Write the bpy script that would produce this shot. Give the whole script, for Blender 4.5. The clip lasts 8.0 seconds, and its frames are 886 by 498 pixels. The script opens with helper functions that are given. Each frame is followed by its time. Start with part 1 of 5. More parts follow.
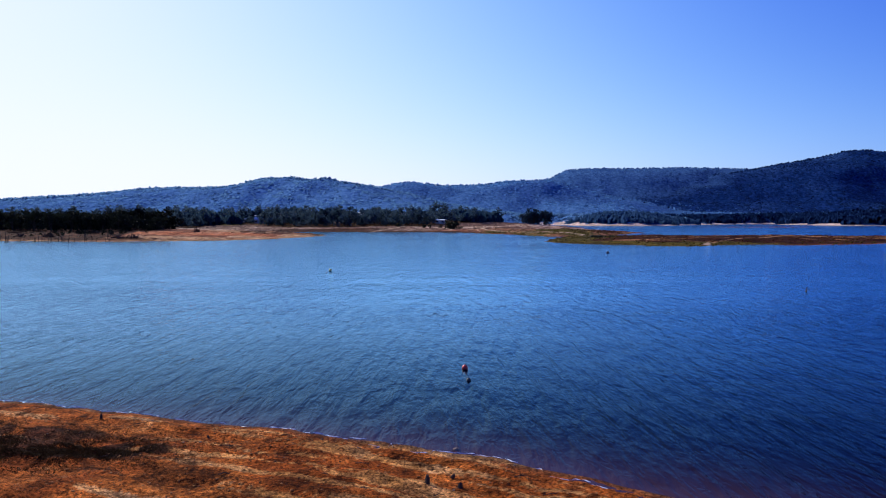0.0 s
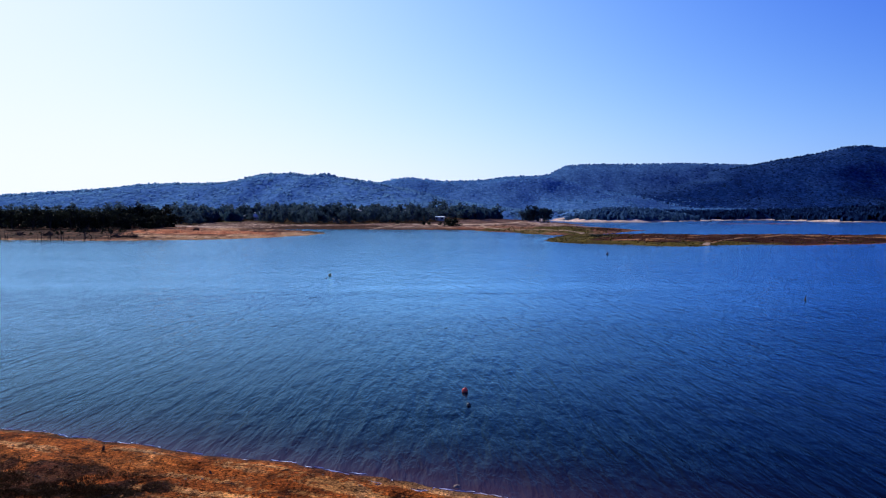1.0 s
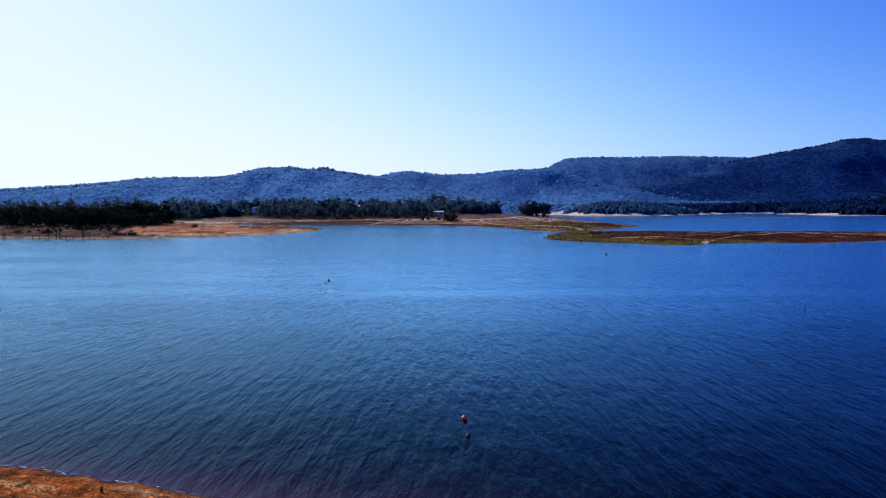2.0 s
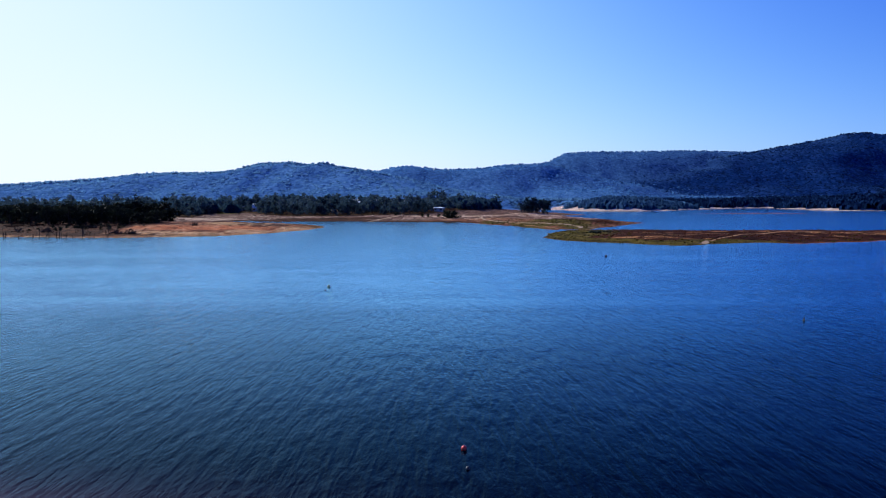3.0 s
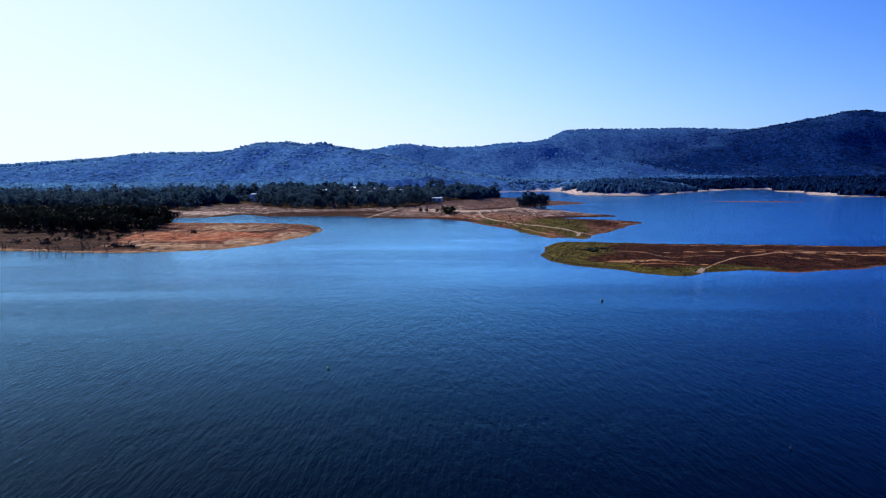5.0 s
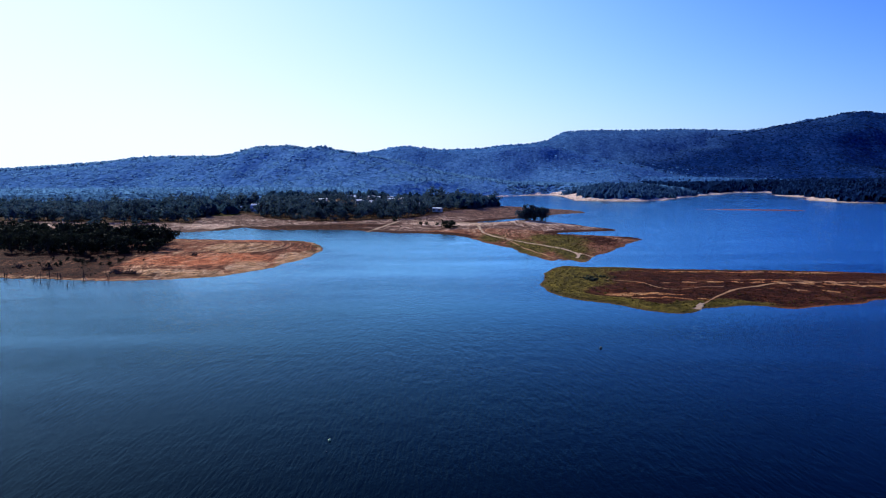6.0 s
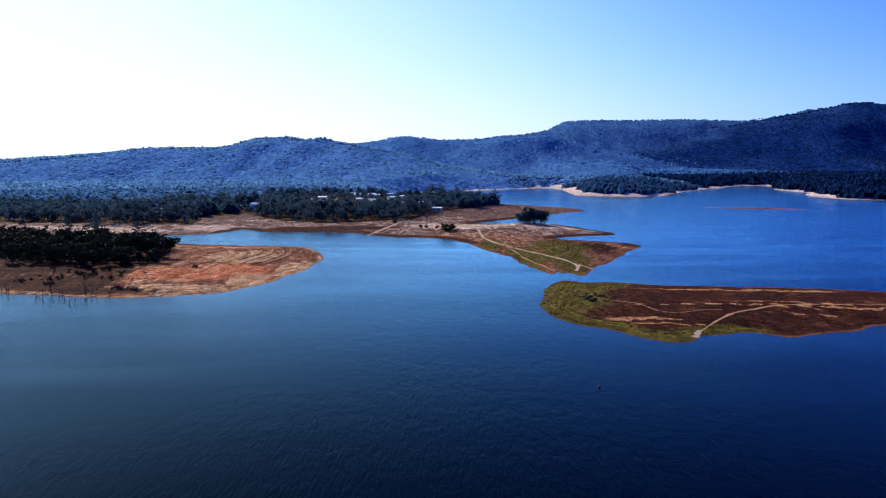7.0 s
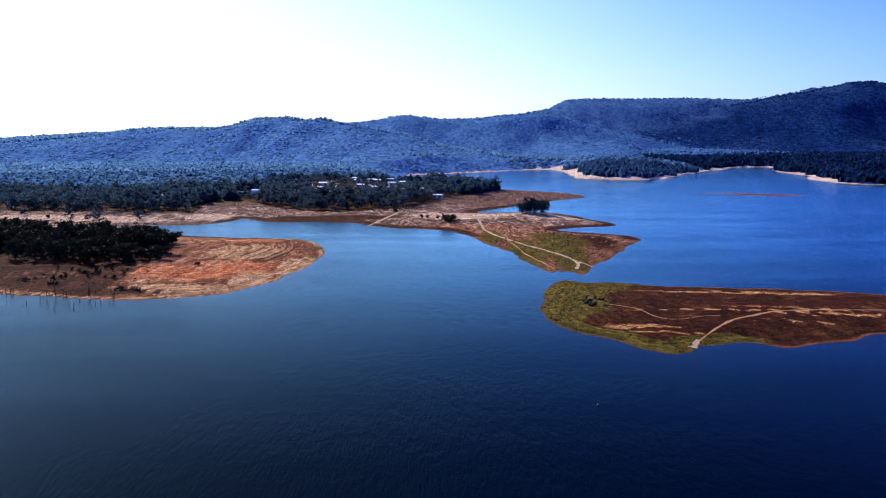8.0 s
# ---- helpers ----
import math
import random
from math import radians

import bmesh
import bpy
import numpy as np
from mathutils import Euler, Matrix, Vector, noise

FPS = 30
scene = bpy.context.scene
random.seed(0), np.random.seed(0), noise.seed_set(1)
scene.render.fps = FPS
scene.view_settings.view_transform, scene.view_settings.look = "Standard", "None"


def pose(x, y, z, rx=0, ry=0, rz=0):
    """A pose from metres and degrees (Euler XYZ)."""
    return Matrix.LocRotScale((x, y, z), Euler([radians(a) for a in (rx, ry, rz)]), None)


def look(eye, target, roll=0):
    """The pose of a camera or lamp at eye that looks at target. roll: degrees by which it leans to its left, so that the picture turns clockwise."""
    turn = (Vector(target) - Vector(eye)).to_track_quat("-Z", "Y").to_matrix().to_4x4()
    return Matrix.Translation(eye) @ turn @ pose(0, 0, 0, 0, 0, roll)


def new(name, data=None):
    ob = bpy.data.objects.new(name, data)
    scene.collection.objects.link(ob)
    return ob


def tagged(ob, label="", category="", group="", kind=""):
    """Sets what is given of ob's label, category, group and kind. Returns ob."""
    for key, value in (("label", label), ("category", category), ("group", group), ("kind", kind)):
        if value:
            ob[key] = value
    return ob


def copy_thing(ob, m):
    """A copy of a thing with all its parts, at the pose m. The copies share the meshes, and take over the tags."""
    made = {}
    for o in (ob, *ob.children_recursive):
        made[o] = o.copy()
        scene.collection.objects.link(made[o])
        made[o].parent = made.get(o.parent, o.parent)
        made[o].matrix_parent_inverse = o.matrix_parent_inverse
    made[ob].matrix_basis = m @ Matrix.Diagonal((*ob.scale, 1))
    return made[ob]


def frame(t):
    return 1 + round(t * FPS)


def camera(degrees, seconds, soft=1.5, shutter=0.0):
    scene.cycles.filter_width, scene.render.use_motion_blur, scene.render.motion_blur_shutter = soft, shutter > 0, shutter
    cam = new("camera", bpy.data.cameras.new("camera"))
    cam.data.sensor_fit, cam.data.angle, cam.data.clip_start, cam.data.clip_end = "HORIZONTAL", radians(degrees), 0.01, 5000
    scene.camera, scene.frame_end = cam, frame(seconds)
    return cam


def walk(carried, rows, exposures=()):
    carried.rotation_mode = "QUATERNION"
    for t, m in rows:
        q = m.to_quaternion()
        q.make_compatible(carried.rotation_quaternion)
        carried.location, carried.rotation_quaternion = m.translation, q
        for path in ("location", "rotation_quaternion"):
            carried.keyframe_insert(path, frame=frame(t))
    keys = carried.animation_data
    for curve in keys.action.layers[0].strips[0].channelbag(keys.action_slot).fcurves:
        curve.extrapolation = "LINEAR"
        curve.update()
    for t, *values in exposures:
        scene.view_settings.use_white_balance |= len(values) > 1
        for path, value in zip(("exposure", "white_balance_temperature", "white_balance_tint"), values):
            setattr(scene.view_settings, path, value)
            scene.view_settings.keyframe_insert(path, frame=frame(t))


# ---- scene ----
cam = camera(64.26, 8.0, soft=1.15)
walk(cam, [
    (0.0, pose(-0.05, -0.05, 6.30, 87.85, 0.18, 0.00)),
    (0.5, pose(-0.08, 0.08, 6.84, 87.71, 0.13, -0.05)),
    (1.0, pose(-0.08, -0.09, 7.50, 87.49, 0.18, -0.05)),
    (1.5, pose(-0.09, 0.08, 8.19, 87.23, 0.23, -0.11)),
    (3.0, pose(-0.05, 0.15, 10.55, 86.48, 0.32, -0.14)),
    (3.5, pose(-0.05, -0.03, 11.51, 86.25, 0.31, -0.16)),
    (4.0, pose(0.06, 0.02, 14.47, 85.65, 0.31, -0.21)),
    (4.2, pose(0.12, -0.02, 16.65, 85.60, 0.19, -0.23)),
    (5.3, pose(0.14, 0.00, 27.82, 84.20, 0.27, -0.28)),
    (5.5, pose(0.24, -0.08, 29.82, 84.29, 0.31, -0.26)),
    (6.0, pose(0.19, -0.01, 34.89, 84.38, 0.27, -0.27)),
    (6.5, pose(0.05, 0.00, 40.31, 83.49, 0.17, -0.30)),
    (7.0, pose(0.04, 0.04, 45.72, 83.39, 0.09, -0.29)),
    (7.5, pose(-0.20, -0.00, 51.13, 82.21, 0.10, -0.30)),
    (8.0, pose(-0.19, -0.09, 55.00, 81.53, -0.02, -0.24)),
], exposures=[(0.0, 0.0, 5850, 13), (3.5, 0.0, 5550, 7), (6.5, 0.17, 5650, 8), (7.3, 0.3, 5850, 11), (8.0, 0.42, 6000, 14)])

# ---- light: clear afternoon sky, sun ahead and to the left ----
SUN_AZ, SUN_EL = -41.0, 33.0
world = bpy.data.worlds.new("sky")
scene.world = world
world.use_nodes = True
wn, wl = world.node_tree.nodes, world.node_tree.links
wn.clear()
sky = wn.new("ShaderNodeTexSky")
sky.sky_type, sky.sun_disc = "NISHITA", False
sky.sun_elevation, sky.sun_rotation = radians(SUN_EL), radians(SUN_AZ)
sky.altitude, sky.air_density, sky.dust_density, sky.ozone_density = 100, 1.0, 0.25, 2.0
# the dusty aureole that spreads from the sun across the sky
aureole = wn.new("ShaderNodeTexSky")
aureole.sky_type, aureole.sun_disc = "NISHITA", False
aureole.sun_elevation, aureole.sun_rotation = radians(SUN_EL), radians(SUN_AZ)
aureole.altitude, aureole.air_density, aureole.dust_density, aureole.ozone_density = 100, 0.02, 5.0, 0.0


def sky_math(op, *values):
    n = wn.new("ShaderNodeMath")
    n.operation = op
    for sock, v in zip(n.inputs, values):
        if isinstance(v, bpy.types.NodeSocket):
            wl.new(v, sock)
        else:
            sock.default_value = v
    return n.outputs[0]


air_parts, join = wn.new("ShaderNodeSeparateColor"), wn.new("ShaderNodeCombineColor")
wl.new(sky.outputs[0], air_parts.inputs[0])
grey = wn.new("ShaderNodeRGBToBW")
wl.new(aureole.outputs[0], grey.inputs[0])
dust = sky_math("DIVIDE", grey.outputs[0], sky_math("ADD", grey.outputs[0], 5.0))
for i, (gain, air_power, dust_power) in enumerate(((0.28, 1.3, 1.1), (0.25, 1.3, 0.85), (0.87, 0.9, 0.55))):
    lit = sky_math("MULTIPLY", sky_math("POWER", air_parts.outputs[i], air_power), sky_math("POWER", dust, dust_power))
    fade = sky_math("EXPONENT", sky_math("MULTIPLY", lit, -gain))
    wl.new(sky_math("SUBTRACT", 1.0, fade), join.inputs[i])
bg = wn.new("ShaderNodeBackground")
bg.inputs["Strength"].default_value = 1.0
wo = wn.new("ShaderNodeOutputWorld")
wl.new(join.outputs[0], bg.inputs[0])
wl.new(bg.outputs[0], wo.inputs[0])

sun_lamp = bpy.data.lights.new("sun", "SUN")
sun_lamp.energy, sun_lamp.angle, sun_lamp.color = 5.0, radians(0.5), (1.0, 0.89, 0.75)
sun = new("sun", sun_lamp)
sun_way = Vector((math.sin(radians(SUN_AZ)) * math.cos(radians(SUN_EL)),
                  math.cos(radians(SUN_AZ)) * math.cos(radians(SUN_EL)), math.sin(radians(SUN_EL))))
sun.matrix_basis = look(sun_way * 300, (0, 0, 0))


# ---- materials ----
def material(name):
    m = bpy.data.materials.new(name)
    m.use_nodes = True
    nt = m.node_tree
    nt.nodes.clear()
    out = nt.nodes.new("ShaderNodeOutputMaterial")
    bsdf = nt.nodes.new("ShaderNodeBsdfPrincipled")
    nt.links.new(bsdf.outputs[0], out.inputs[0])
    return m, nt, bsdf, out


def node(nt, kind, **values):
    n = nt.nodes.new(kind)
    for k, v in values.items():
        n.inputs[k].default_value = v
    return n


def noise_node(nt, vec, scale, detail=4.0, rough=0.6, distort=0.0):
    n = node(nt, "ShaderNodeTexNoise", Scale=scale, Detail=detail, Roughness=rough, Distortion=distort)
    if vec is not None:
        nt.links.new(vec, n.inputs["Vector"])
    return n.outputs["Fac"]


def ramp(nt, fac, stops):
    r = nt.nodes.new("ShaderNodeValToRGB")
    el = r.color_ramp.elements
    while len(el) < len(stops):
        el.new(0.5)
    for e, (p, c) in zip(el, stops):
        e.position, e.color = p, (*c, 1.0) if len(c) == 3 else c
    nt.links.new(fac, r.inputs[0])
    return r.outputs[0]


def mixc(nt, fac, a, b, blend="MIX"):
    n = nt.nodes.new("ShaderNodeMix")
    n.data_type, n.blend_type = "RGBA", blend
    for sock, v in ((n.inputs[0], fac), (n.inputs[6], a), (n.inputs[7], b)):
        if isinstance(v, bpy.types.NodeSocket):
            nt.links.new(v, sock)
        else:
            sock.default_value = v if isinstance(v, float) else (*v, 1.0)
    return n.outputs[2]


def calc(nt, op, a, b=0.0):
    n = nt.nodes.new("ShaderNodeMath")
    n.operation = op
    for sock, v in ((n.inputs[0], a), (n.inputs[1], b)):
        if isinstance(v, bpy.types.NodeSocket):
            nt.links.new(v, sock)
        else:
            sock.default_value = v
    return n.outputs[0]


def attr(nt, name):
    n = nt.nodes.new("ShaderNodeAttribute")
    n.attribute_name = name
    return n.outputs["Fac"]


def position(nt, sx=1.0, sy=1.0, sz=1.0, turn=0.0):
    g = nt.nodes.new("ShaderNodeNewGeometry")
    m = nt.nodes.new("ShaderNodeMapping")
    m.inputs["Scale"].default_value = (sx, sy, sz)
    m.inputs["Rotation"].default_value = (0, 0, radians(turn))
    nt.links.new(g.outputs["Position"], m.inputs["Vector"])
    return m.outputs[0]


def bump(nt, bsdf, height, strength, distance):
    b = node(nt, "ShaderNodeBump", Strength=strength, Distance=distance)
    nt.links.new(height, b.inputs["Height"])
    nt.links.new(b.outputs[0], bsdf.inputs["Normal"])
    return b


def plain(name, colour, rough=0.7, metal=0.0, vary=0.25, scale=3.0):
    """A surface of one paint or stuff, with blotches and grain."""
    m, nt, bsdf, _ = material(name)
    tc = nt.nodes.new("ShaderNodeTexCoord").outputs["Object"]
    n1 = noise_node(nt, tc, scale, 5.0, 0.65)
    n2 = noise_node(nt, tc, scale * 9, 3.0, 0.6)
    f = calc(nt, "ADD", calc(nt, "MULTIPLY", n1, 0.7), calc(nt, "MULTIPLY", n2, 0.3))
    lo, hi = [c * (1 - vary) for c in colour], [min(1.0, c * (1 + vary)) for c in colour]
    nt.links.new(ramp(nt, f, [(0.3, lo), (0.7, hi)]), bsdf.inputs["Base Color"])
    bsdf.inputs["Roughness"].default_value, bsdf.inputs["Metallic"].default_value = rough, metal
    bsdf.inputs["Specular IOR Level"].default_value = 0.5 if rough < 0.85 else 0.04
    bump(nt, bsdf, n2, 0.3, 0.02)
    return m


def soil_material():
    m, nt, bsdf, _ = material("lakebed_soil")
    p = position(nt)
    big = noise_node(nt, p, 0.035, 6.0, 0.62, 0.6)
    mid = noise_node(nt, position(nt, 1.0, 0.45, 1.0, 12.0), 0.22, 6.0, 0.68, 0.8)
    fine = noise_node(nt, p, 1.7, 7.0, 0.7, 0.3)
    grit = noise_node(nt, p, 11.0, 4.0, 0.7)
    brown = ramp(nt, mid, [(0.28, (0.12, 0.027, 0.004)), (0.45, (0.25, 0.06, 0.009)), (0.62, (0.44, 0.135, 0.024)), (0.8, (0.62, 0.3, 0.1))])
    plain_brown = ramp(nt, mid, [(0.28, (0.05, 0.024, 0.016)), (0.45, (0.125, 0.066, 0.044)), (0.62, (0.235, 0.14, 0.098)), (0.8, (0.44, 0.32, 0.245))])
    brown = mixc(nt, attr(nt, "rich"), plain_brown, brown)
    red = ramp(nt, mid, [(0.25, (0.24, 0.06, 0.022)), (0.5, (0.47, 0.15, 0.054)), (0.75, (0.6, 0.32, 0.17))])
    pale = ramp(nt, mid, [(0.22, (0.22, 0.1, 0.04)), (0.45, (0.45, 0.27, 0.135)), (0.75, (0.7, 0.52, 0.36))])
    # pale soil turns whiter with distance from the origin
    pale = mixc(nt, attr(nt, "far_pale"), pale, ramp(nt, mid, [(0.3, (0.4, 0.27, 0.2)), (0.5, (0.68, 0.55, 0.46)), (0.75, (0.82, 0.74, 0.66))]))
    pale = mixc(nt, attr(nt, "rich"), pale, ramp(nt, mid, [(0.22, (0.2, 0.07, 0.014)), (0.45, (0.42, 0.19, 0.052)), (0.75, (0.62, 0.36, 0.16))]))
    dark = ramp(nt, mid, [(0.3, (0.016, 0.005, 0.003)), (0.52, (0.05, 0.014, 0.006)), (0.66, (0.11, 0.04, 0.016)), (0.78, (0.34, 0.18, 0.085))])
    grass = ramp(nt, mid, [(0.25, (0.038, 0.03, 0.004)), (0.42, (0.08, 0.064, 0.008)), (0.6, (0.12, 0.092, 0.015)), (0.8, (0.19, 0.135, 0.04))])
    crowns = nt.nodes.new("ShaderNodeTexVoronoi")
    crowns.feature = "SMOOTH_F1"
    crowns.inputs["Scale"].default_value, crowns.inputs["Smoothness"].default_value, crowns.inputs["Randomness"].default_value = 0.13, 0.3, 1.0
    nt.links.new(position(nt, 1.0, 0.42, 1.0, 6.0), crowns.inputs["Vector"])
    domes = crowns.outputs["Distance"]
    stands = noise_node(nt, position(nt, 1.0, 0.5, 1.0), 0.014, 5.0, 0.65, 0.5)
    tint = nt.nodes.new("ShaderNodeSeparateColor")
    nt.links.new(crowns.outputs["Color"], tint.inputs[0])
    canopy = calc(nt, "ADD", calc(nt, "MULTIPLY", noise_node(nt, p, 0.11, 5.0, 0.72, 0.3), 0.3),
                  calc(nt, "ADD", calc(nt, "MULTIPLY", tint.outputs[0], 0.32), calc(nt, "MULTIPLY", stands, 0.38)))
    # distance haze put into both forest colours; the darker also holds lens falloff
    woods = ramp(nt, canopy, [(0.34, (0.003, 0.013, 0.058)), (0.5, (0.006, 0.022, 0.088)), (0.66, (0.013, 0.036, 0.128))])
    hazy_woods = ramp(nt, canopy, [(0.34, (0.054, 0.128, 0.272)), (0.5, (0.08, 0.176, 0.342)), (0.66, (0.113, 0.232, 0.418))])
    woods = mixc(nt, attr(nt, "haze"), woods, hazy_woods)

    def mask(name, push=0.9):
        a = attr(nt, name)
        v = calc(nt, "ADD", a, calc(nt, "MULTIPLY", calc(nt, "SUBTRACT", mid, 0.5), push))
        v = calc(nt, "ADD", v, calc(nt, "MULTIPLY", calc(nt, "SUBTRACT", fine, 0.5), 0.5))
        r = nt.nodes.new("ShaderNodeMapRange")
        r.interpolation_type = "SMOOTHSTEP"
        r.inputs["From Min"].default_value, r.inputs["From Max"].default_value = 0.36, 0.64
        nt.links.new(v, r.inputs["Value"])
        gate = calc(nt, "GREATER_THAN", a, 0.02)
        return calc(nt, "MULTIPLY", r.outputs[0], gate)

    c = mixc(nt, mask("pale"), brown, pale)
    c = mixc(nt, mask("red"), c, red)
    c = mixc(nt, mask("dark"), c, dark)
    c = mixc(nt, mask("grass", 0.7), c, grass)
    strand = nt.nodes.new("ShaderNodeCombineXYZ")
    nt.links.new(calc(nt, "ADD", calc(nt, "MULTIPLY", attr(nt, "strand"), 0.55), calc(nt, "MULTIPLY", big, 3.0)), strand.inputs[0])
    nt.links.new(calc(nt, "MULTIPLY", big, 9.0), strand.inputs[1])
    lines = noise_node(nt, strand.outputs[0], 1.0, 5.0, 0.75, 0.4)
    tide = ramp(nt, lines, [(0.38, (0.34, 0.32, 0.32)), (0.47, (0.9, 0.9, 0.9)), (0.56, (1.15, 1.15, 1.15)), (0.63, (1.8, 1.75, 1.7))])
    c = mixc(nt, calc(nt, "MULTIPLY", attr(nt, "bare"), 0.9), c, tide, "MULTIPLY")
    clods = noise_node(nt, p, 0.55, 8.0, 0.78, 0.5)
    c = mixc(nt, 0.85, c, ramp(nt, clods, [(0.39, (0.25, 0.22, 0.22)), (0.47, (0.85, 0.85, 0.85)), (0.54, (1.12, 1.12, 1.12)), (0.62, (1.65, 1.62, 1.58))]), "MULTIPLY")
    wet = attr(nt, "wet")
    c = mixc(nt, calc(nt, "MULTIPLY", wet, 0.65), c, (0.09, 0.05, 0.03))
    speck = ramp(nt, fine, [(0.39, (0.24, 0.2, 0.18)), (0.47, (0.9, 0.9, 0.9)), (0.54, (1.12, 1.12, 1.12)), (0.62, (1.6, 1.57, 1.5))])
    c = mixc(nt, 0.8, c, speck, "MULTIPLY")
    pebble = ramp(nt, grit, [(0.41, (0.22, 0.17, 0.15)), (0.48, (0.9, 0.9, 0.9)), (0.59, (1.6, 1.56, 1.48))])
    sand = ramp(nt, noise_node(nt, p, 34.0, 3.0, 0.7), [(0.36, (0.4, 0.36, 0.34)), (0.5, (1.0, 1.0, 1.0)), (0.64, (1.35, 1.33, 1.3))])
    c = mixc(nt, 0.7, c, sand, "MULTIPLY")
    c = mixc(nt, 0.85, c, pebble, "MULTIPLY")
    leafy = mask("woods", 0.3)
    c = mixc(nt, leafy, c, woods)
    nt.links.new(calc(nt, "MULTIPLY", calc(nt, "SUBTRACT", 1.0, leafy), 0.03), bsdf.inputs["Specular IOR Level"])
    nt.links.new(c, bsdf.inputs["Base Color"])
    bsdf.inputs["Roughness"].default_value = 0.95
    h = calc(nt, "ADD", calc(nt, "MULTIPLY", fine, 0.7), calc(nt, "MULTIPLY", grit, 0.3))
    h = calc(nt, "ADD", calc(nt, "MULTIPLY", h, 0.7), calc(nt, "MULTIPLY", clods, 0.7))
    h = calc(nt, "ADD", h, calc(nt, "MULTIPLY", calc(nt, "MULTIPLY", lines, attr(nt, "bare")), 0.4))
    h = calc(nt, "MULTIPLY", h, calc(nt, "SUBTRACT", 1.0, calc(nt, "MULTIPLY", leafy, 0.93)))
    b = bump(nt, bsdf, h, 0.9, 0.45)
    relief = node(nt, "ShaderNodeBump", Strength=0.55, Distance=2.2)
    relief.invert = True
    nt.links.new(calc(nt, "MULTIPLY", domes, leafy), relief.inputs["Height"])
    nt.links.new(relief.outputs[0], b.inputs["Normal"])
    return m


def water_material():
    m, nt, bsdf, out = material("lake_water")
    shallow = attr(nt, "shallow")
    streak = noise_node(nt, position(nt, 0.006, 0.03, 1.0, 4.0), 1.0, 4.0, 0.6, 0.4)
    wave = noise_node(nt, position(nt, 1.0, 0.17, 1.0, 20.0), 2.0, 3.0, 0.5, 0.45)
    chop = noise_node(nt, position(nt, 1.0, 0.3, 1.0, 2.0), 5.4, 3.0, 0.6, 0.4)
    swell = noise_node(nt, position(nt, 1.0, 0.22, 1.0, 24.0), 0.7, 2.0, 0.5, 0.3)
    h = calc(nt, "ADD", calc(nt, "MULTIPLY", wave, 0.7), calc(nt, "MULTIPLY", chop, 0.2))
    h = calc(nt, "ADD", h, calc(nt, "MULTIPLY", swell, 0.2))
    roll = noise_node(nt, position(nt, 1.0, 0.6, 1.0, 10.0), 0.3, 3.0, 0.62, 0.3)
    h = calc(nt, "ADD", h, calc(nt, "MULTIPLY", roll, 0.6))
    amount = ramp(nt, streak, [(0.34, (0.5, 0.5, 0.5)), (0.62, (1.25, 1.25, 1.25))])
    b = bump(nt, bsdf, h, 0.55, 0.22)
    nt.links.new(calc(nt, "MULTIPLY", amount, 1.0), b.inputs["Strength"])
    deep = ramp(nt, streak, [(0.3, (0.0001, 0.0005, 0.0025)), (0.7, (0.0001, 0.0008, 0.004))])
    c = mixc(nt, shallow, deep, (0.065, 0.032, 0.045))
    nt.links.new(c, bsdf.inputs["Base Color"])
    bsdf.inputs["Roughness"].default_value = 0.4
    bsdf.inputs["Specular IOR Level"].default_value = 0.0
    gloss = node(nt, "ShaderNodeBsdfGlossy", Roughness=0.11)
    gloss.inputs["Color"].default_value = (0.31, 0.59, 0.92, 1.0)
    nt.links.new(b.outputs[0], gloss.inputs["Normal"])
    fres = node(nt, "ShaderNodeFresnel", IOR=1.215)
    calm = node(nt, "ShaderNodeBump", Strength=0.6, Distance=0.22)
    nt.links.new(h, calm.inputs["Height"])
    nt.links.new(calc(nt, "MULTIPLY", amount, 0.62), calm.inputs["Strength"])
    nt.links.new(calm.outputs[0], fres.inputs["Normal"])
    mix = nt.nodes.new("ShaderNodeMixShader")
    sheen = calc(nt, "MINIMUM", calc(nt, "MULTIPLY", calc(nt, "POWER", fres.outputs[0], 1.85), 4.0), 1.0)
    sheen = calc(nt, "MAXIMUM", sheen, 0.016)
    nt.links.new(sheen, mix.inputs[0])
    nt.links.new(bsdf.outputs[0], mix.inputs[1])
    glint = node(nt, "ShaderNodeBsdfGlossy", Roughness=0.028)
    glint.inputs["Color"].default_value = (0.4, 0.62, 0.95, 1.0)
    nt.links.new(b.outputs[0], glint.inputs["Normal"])
    both = nt.nodes.new("ShaderNodeMixShader")
    both.inputs[0].default_value = 0.22
    nt.links.new(gloss.outputs[0], both.inputs[1])
    nt.links.new(glint.outputs[0], both.inputs[2])
    nt.links.new(both.outputs[0], mix.inputs[2])
    nt.links.new(mix.outputs[0], out.inputs[0])
    return m


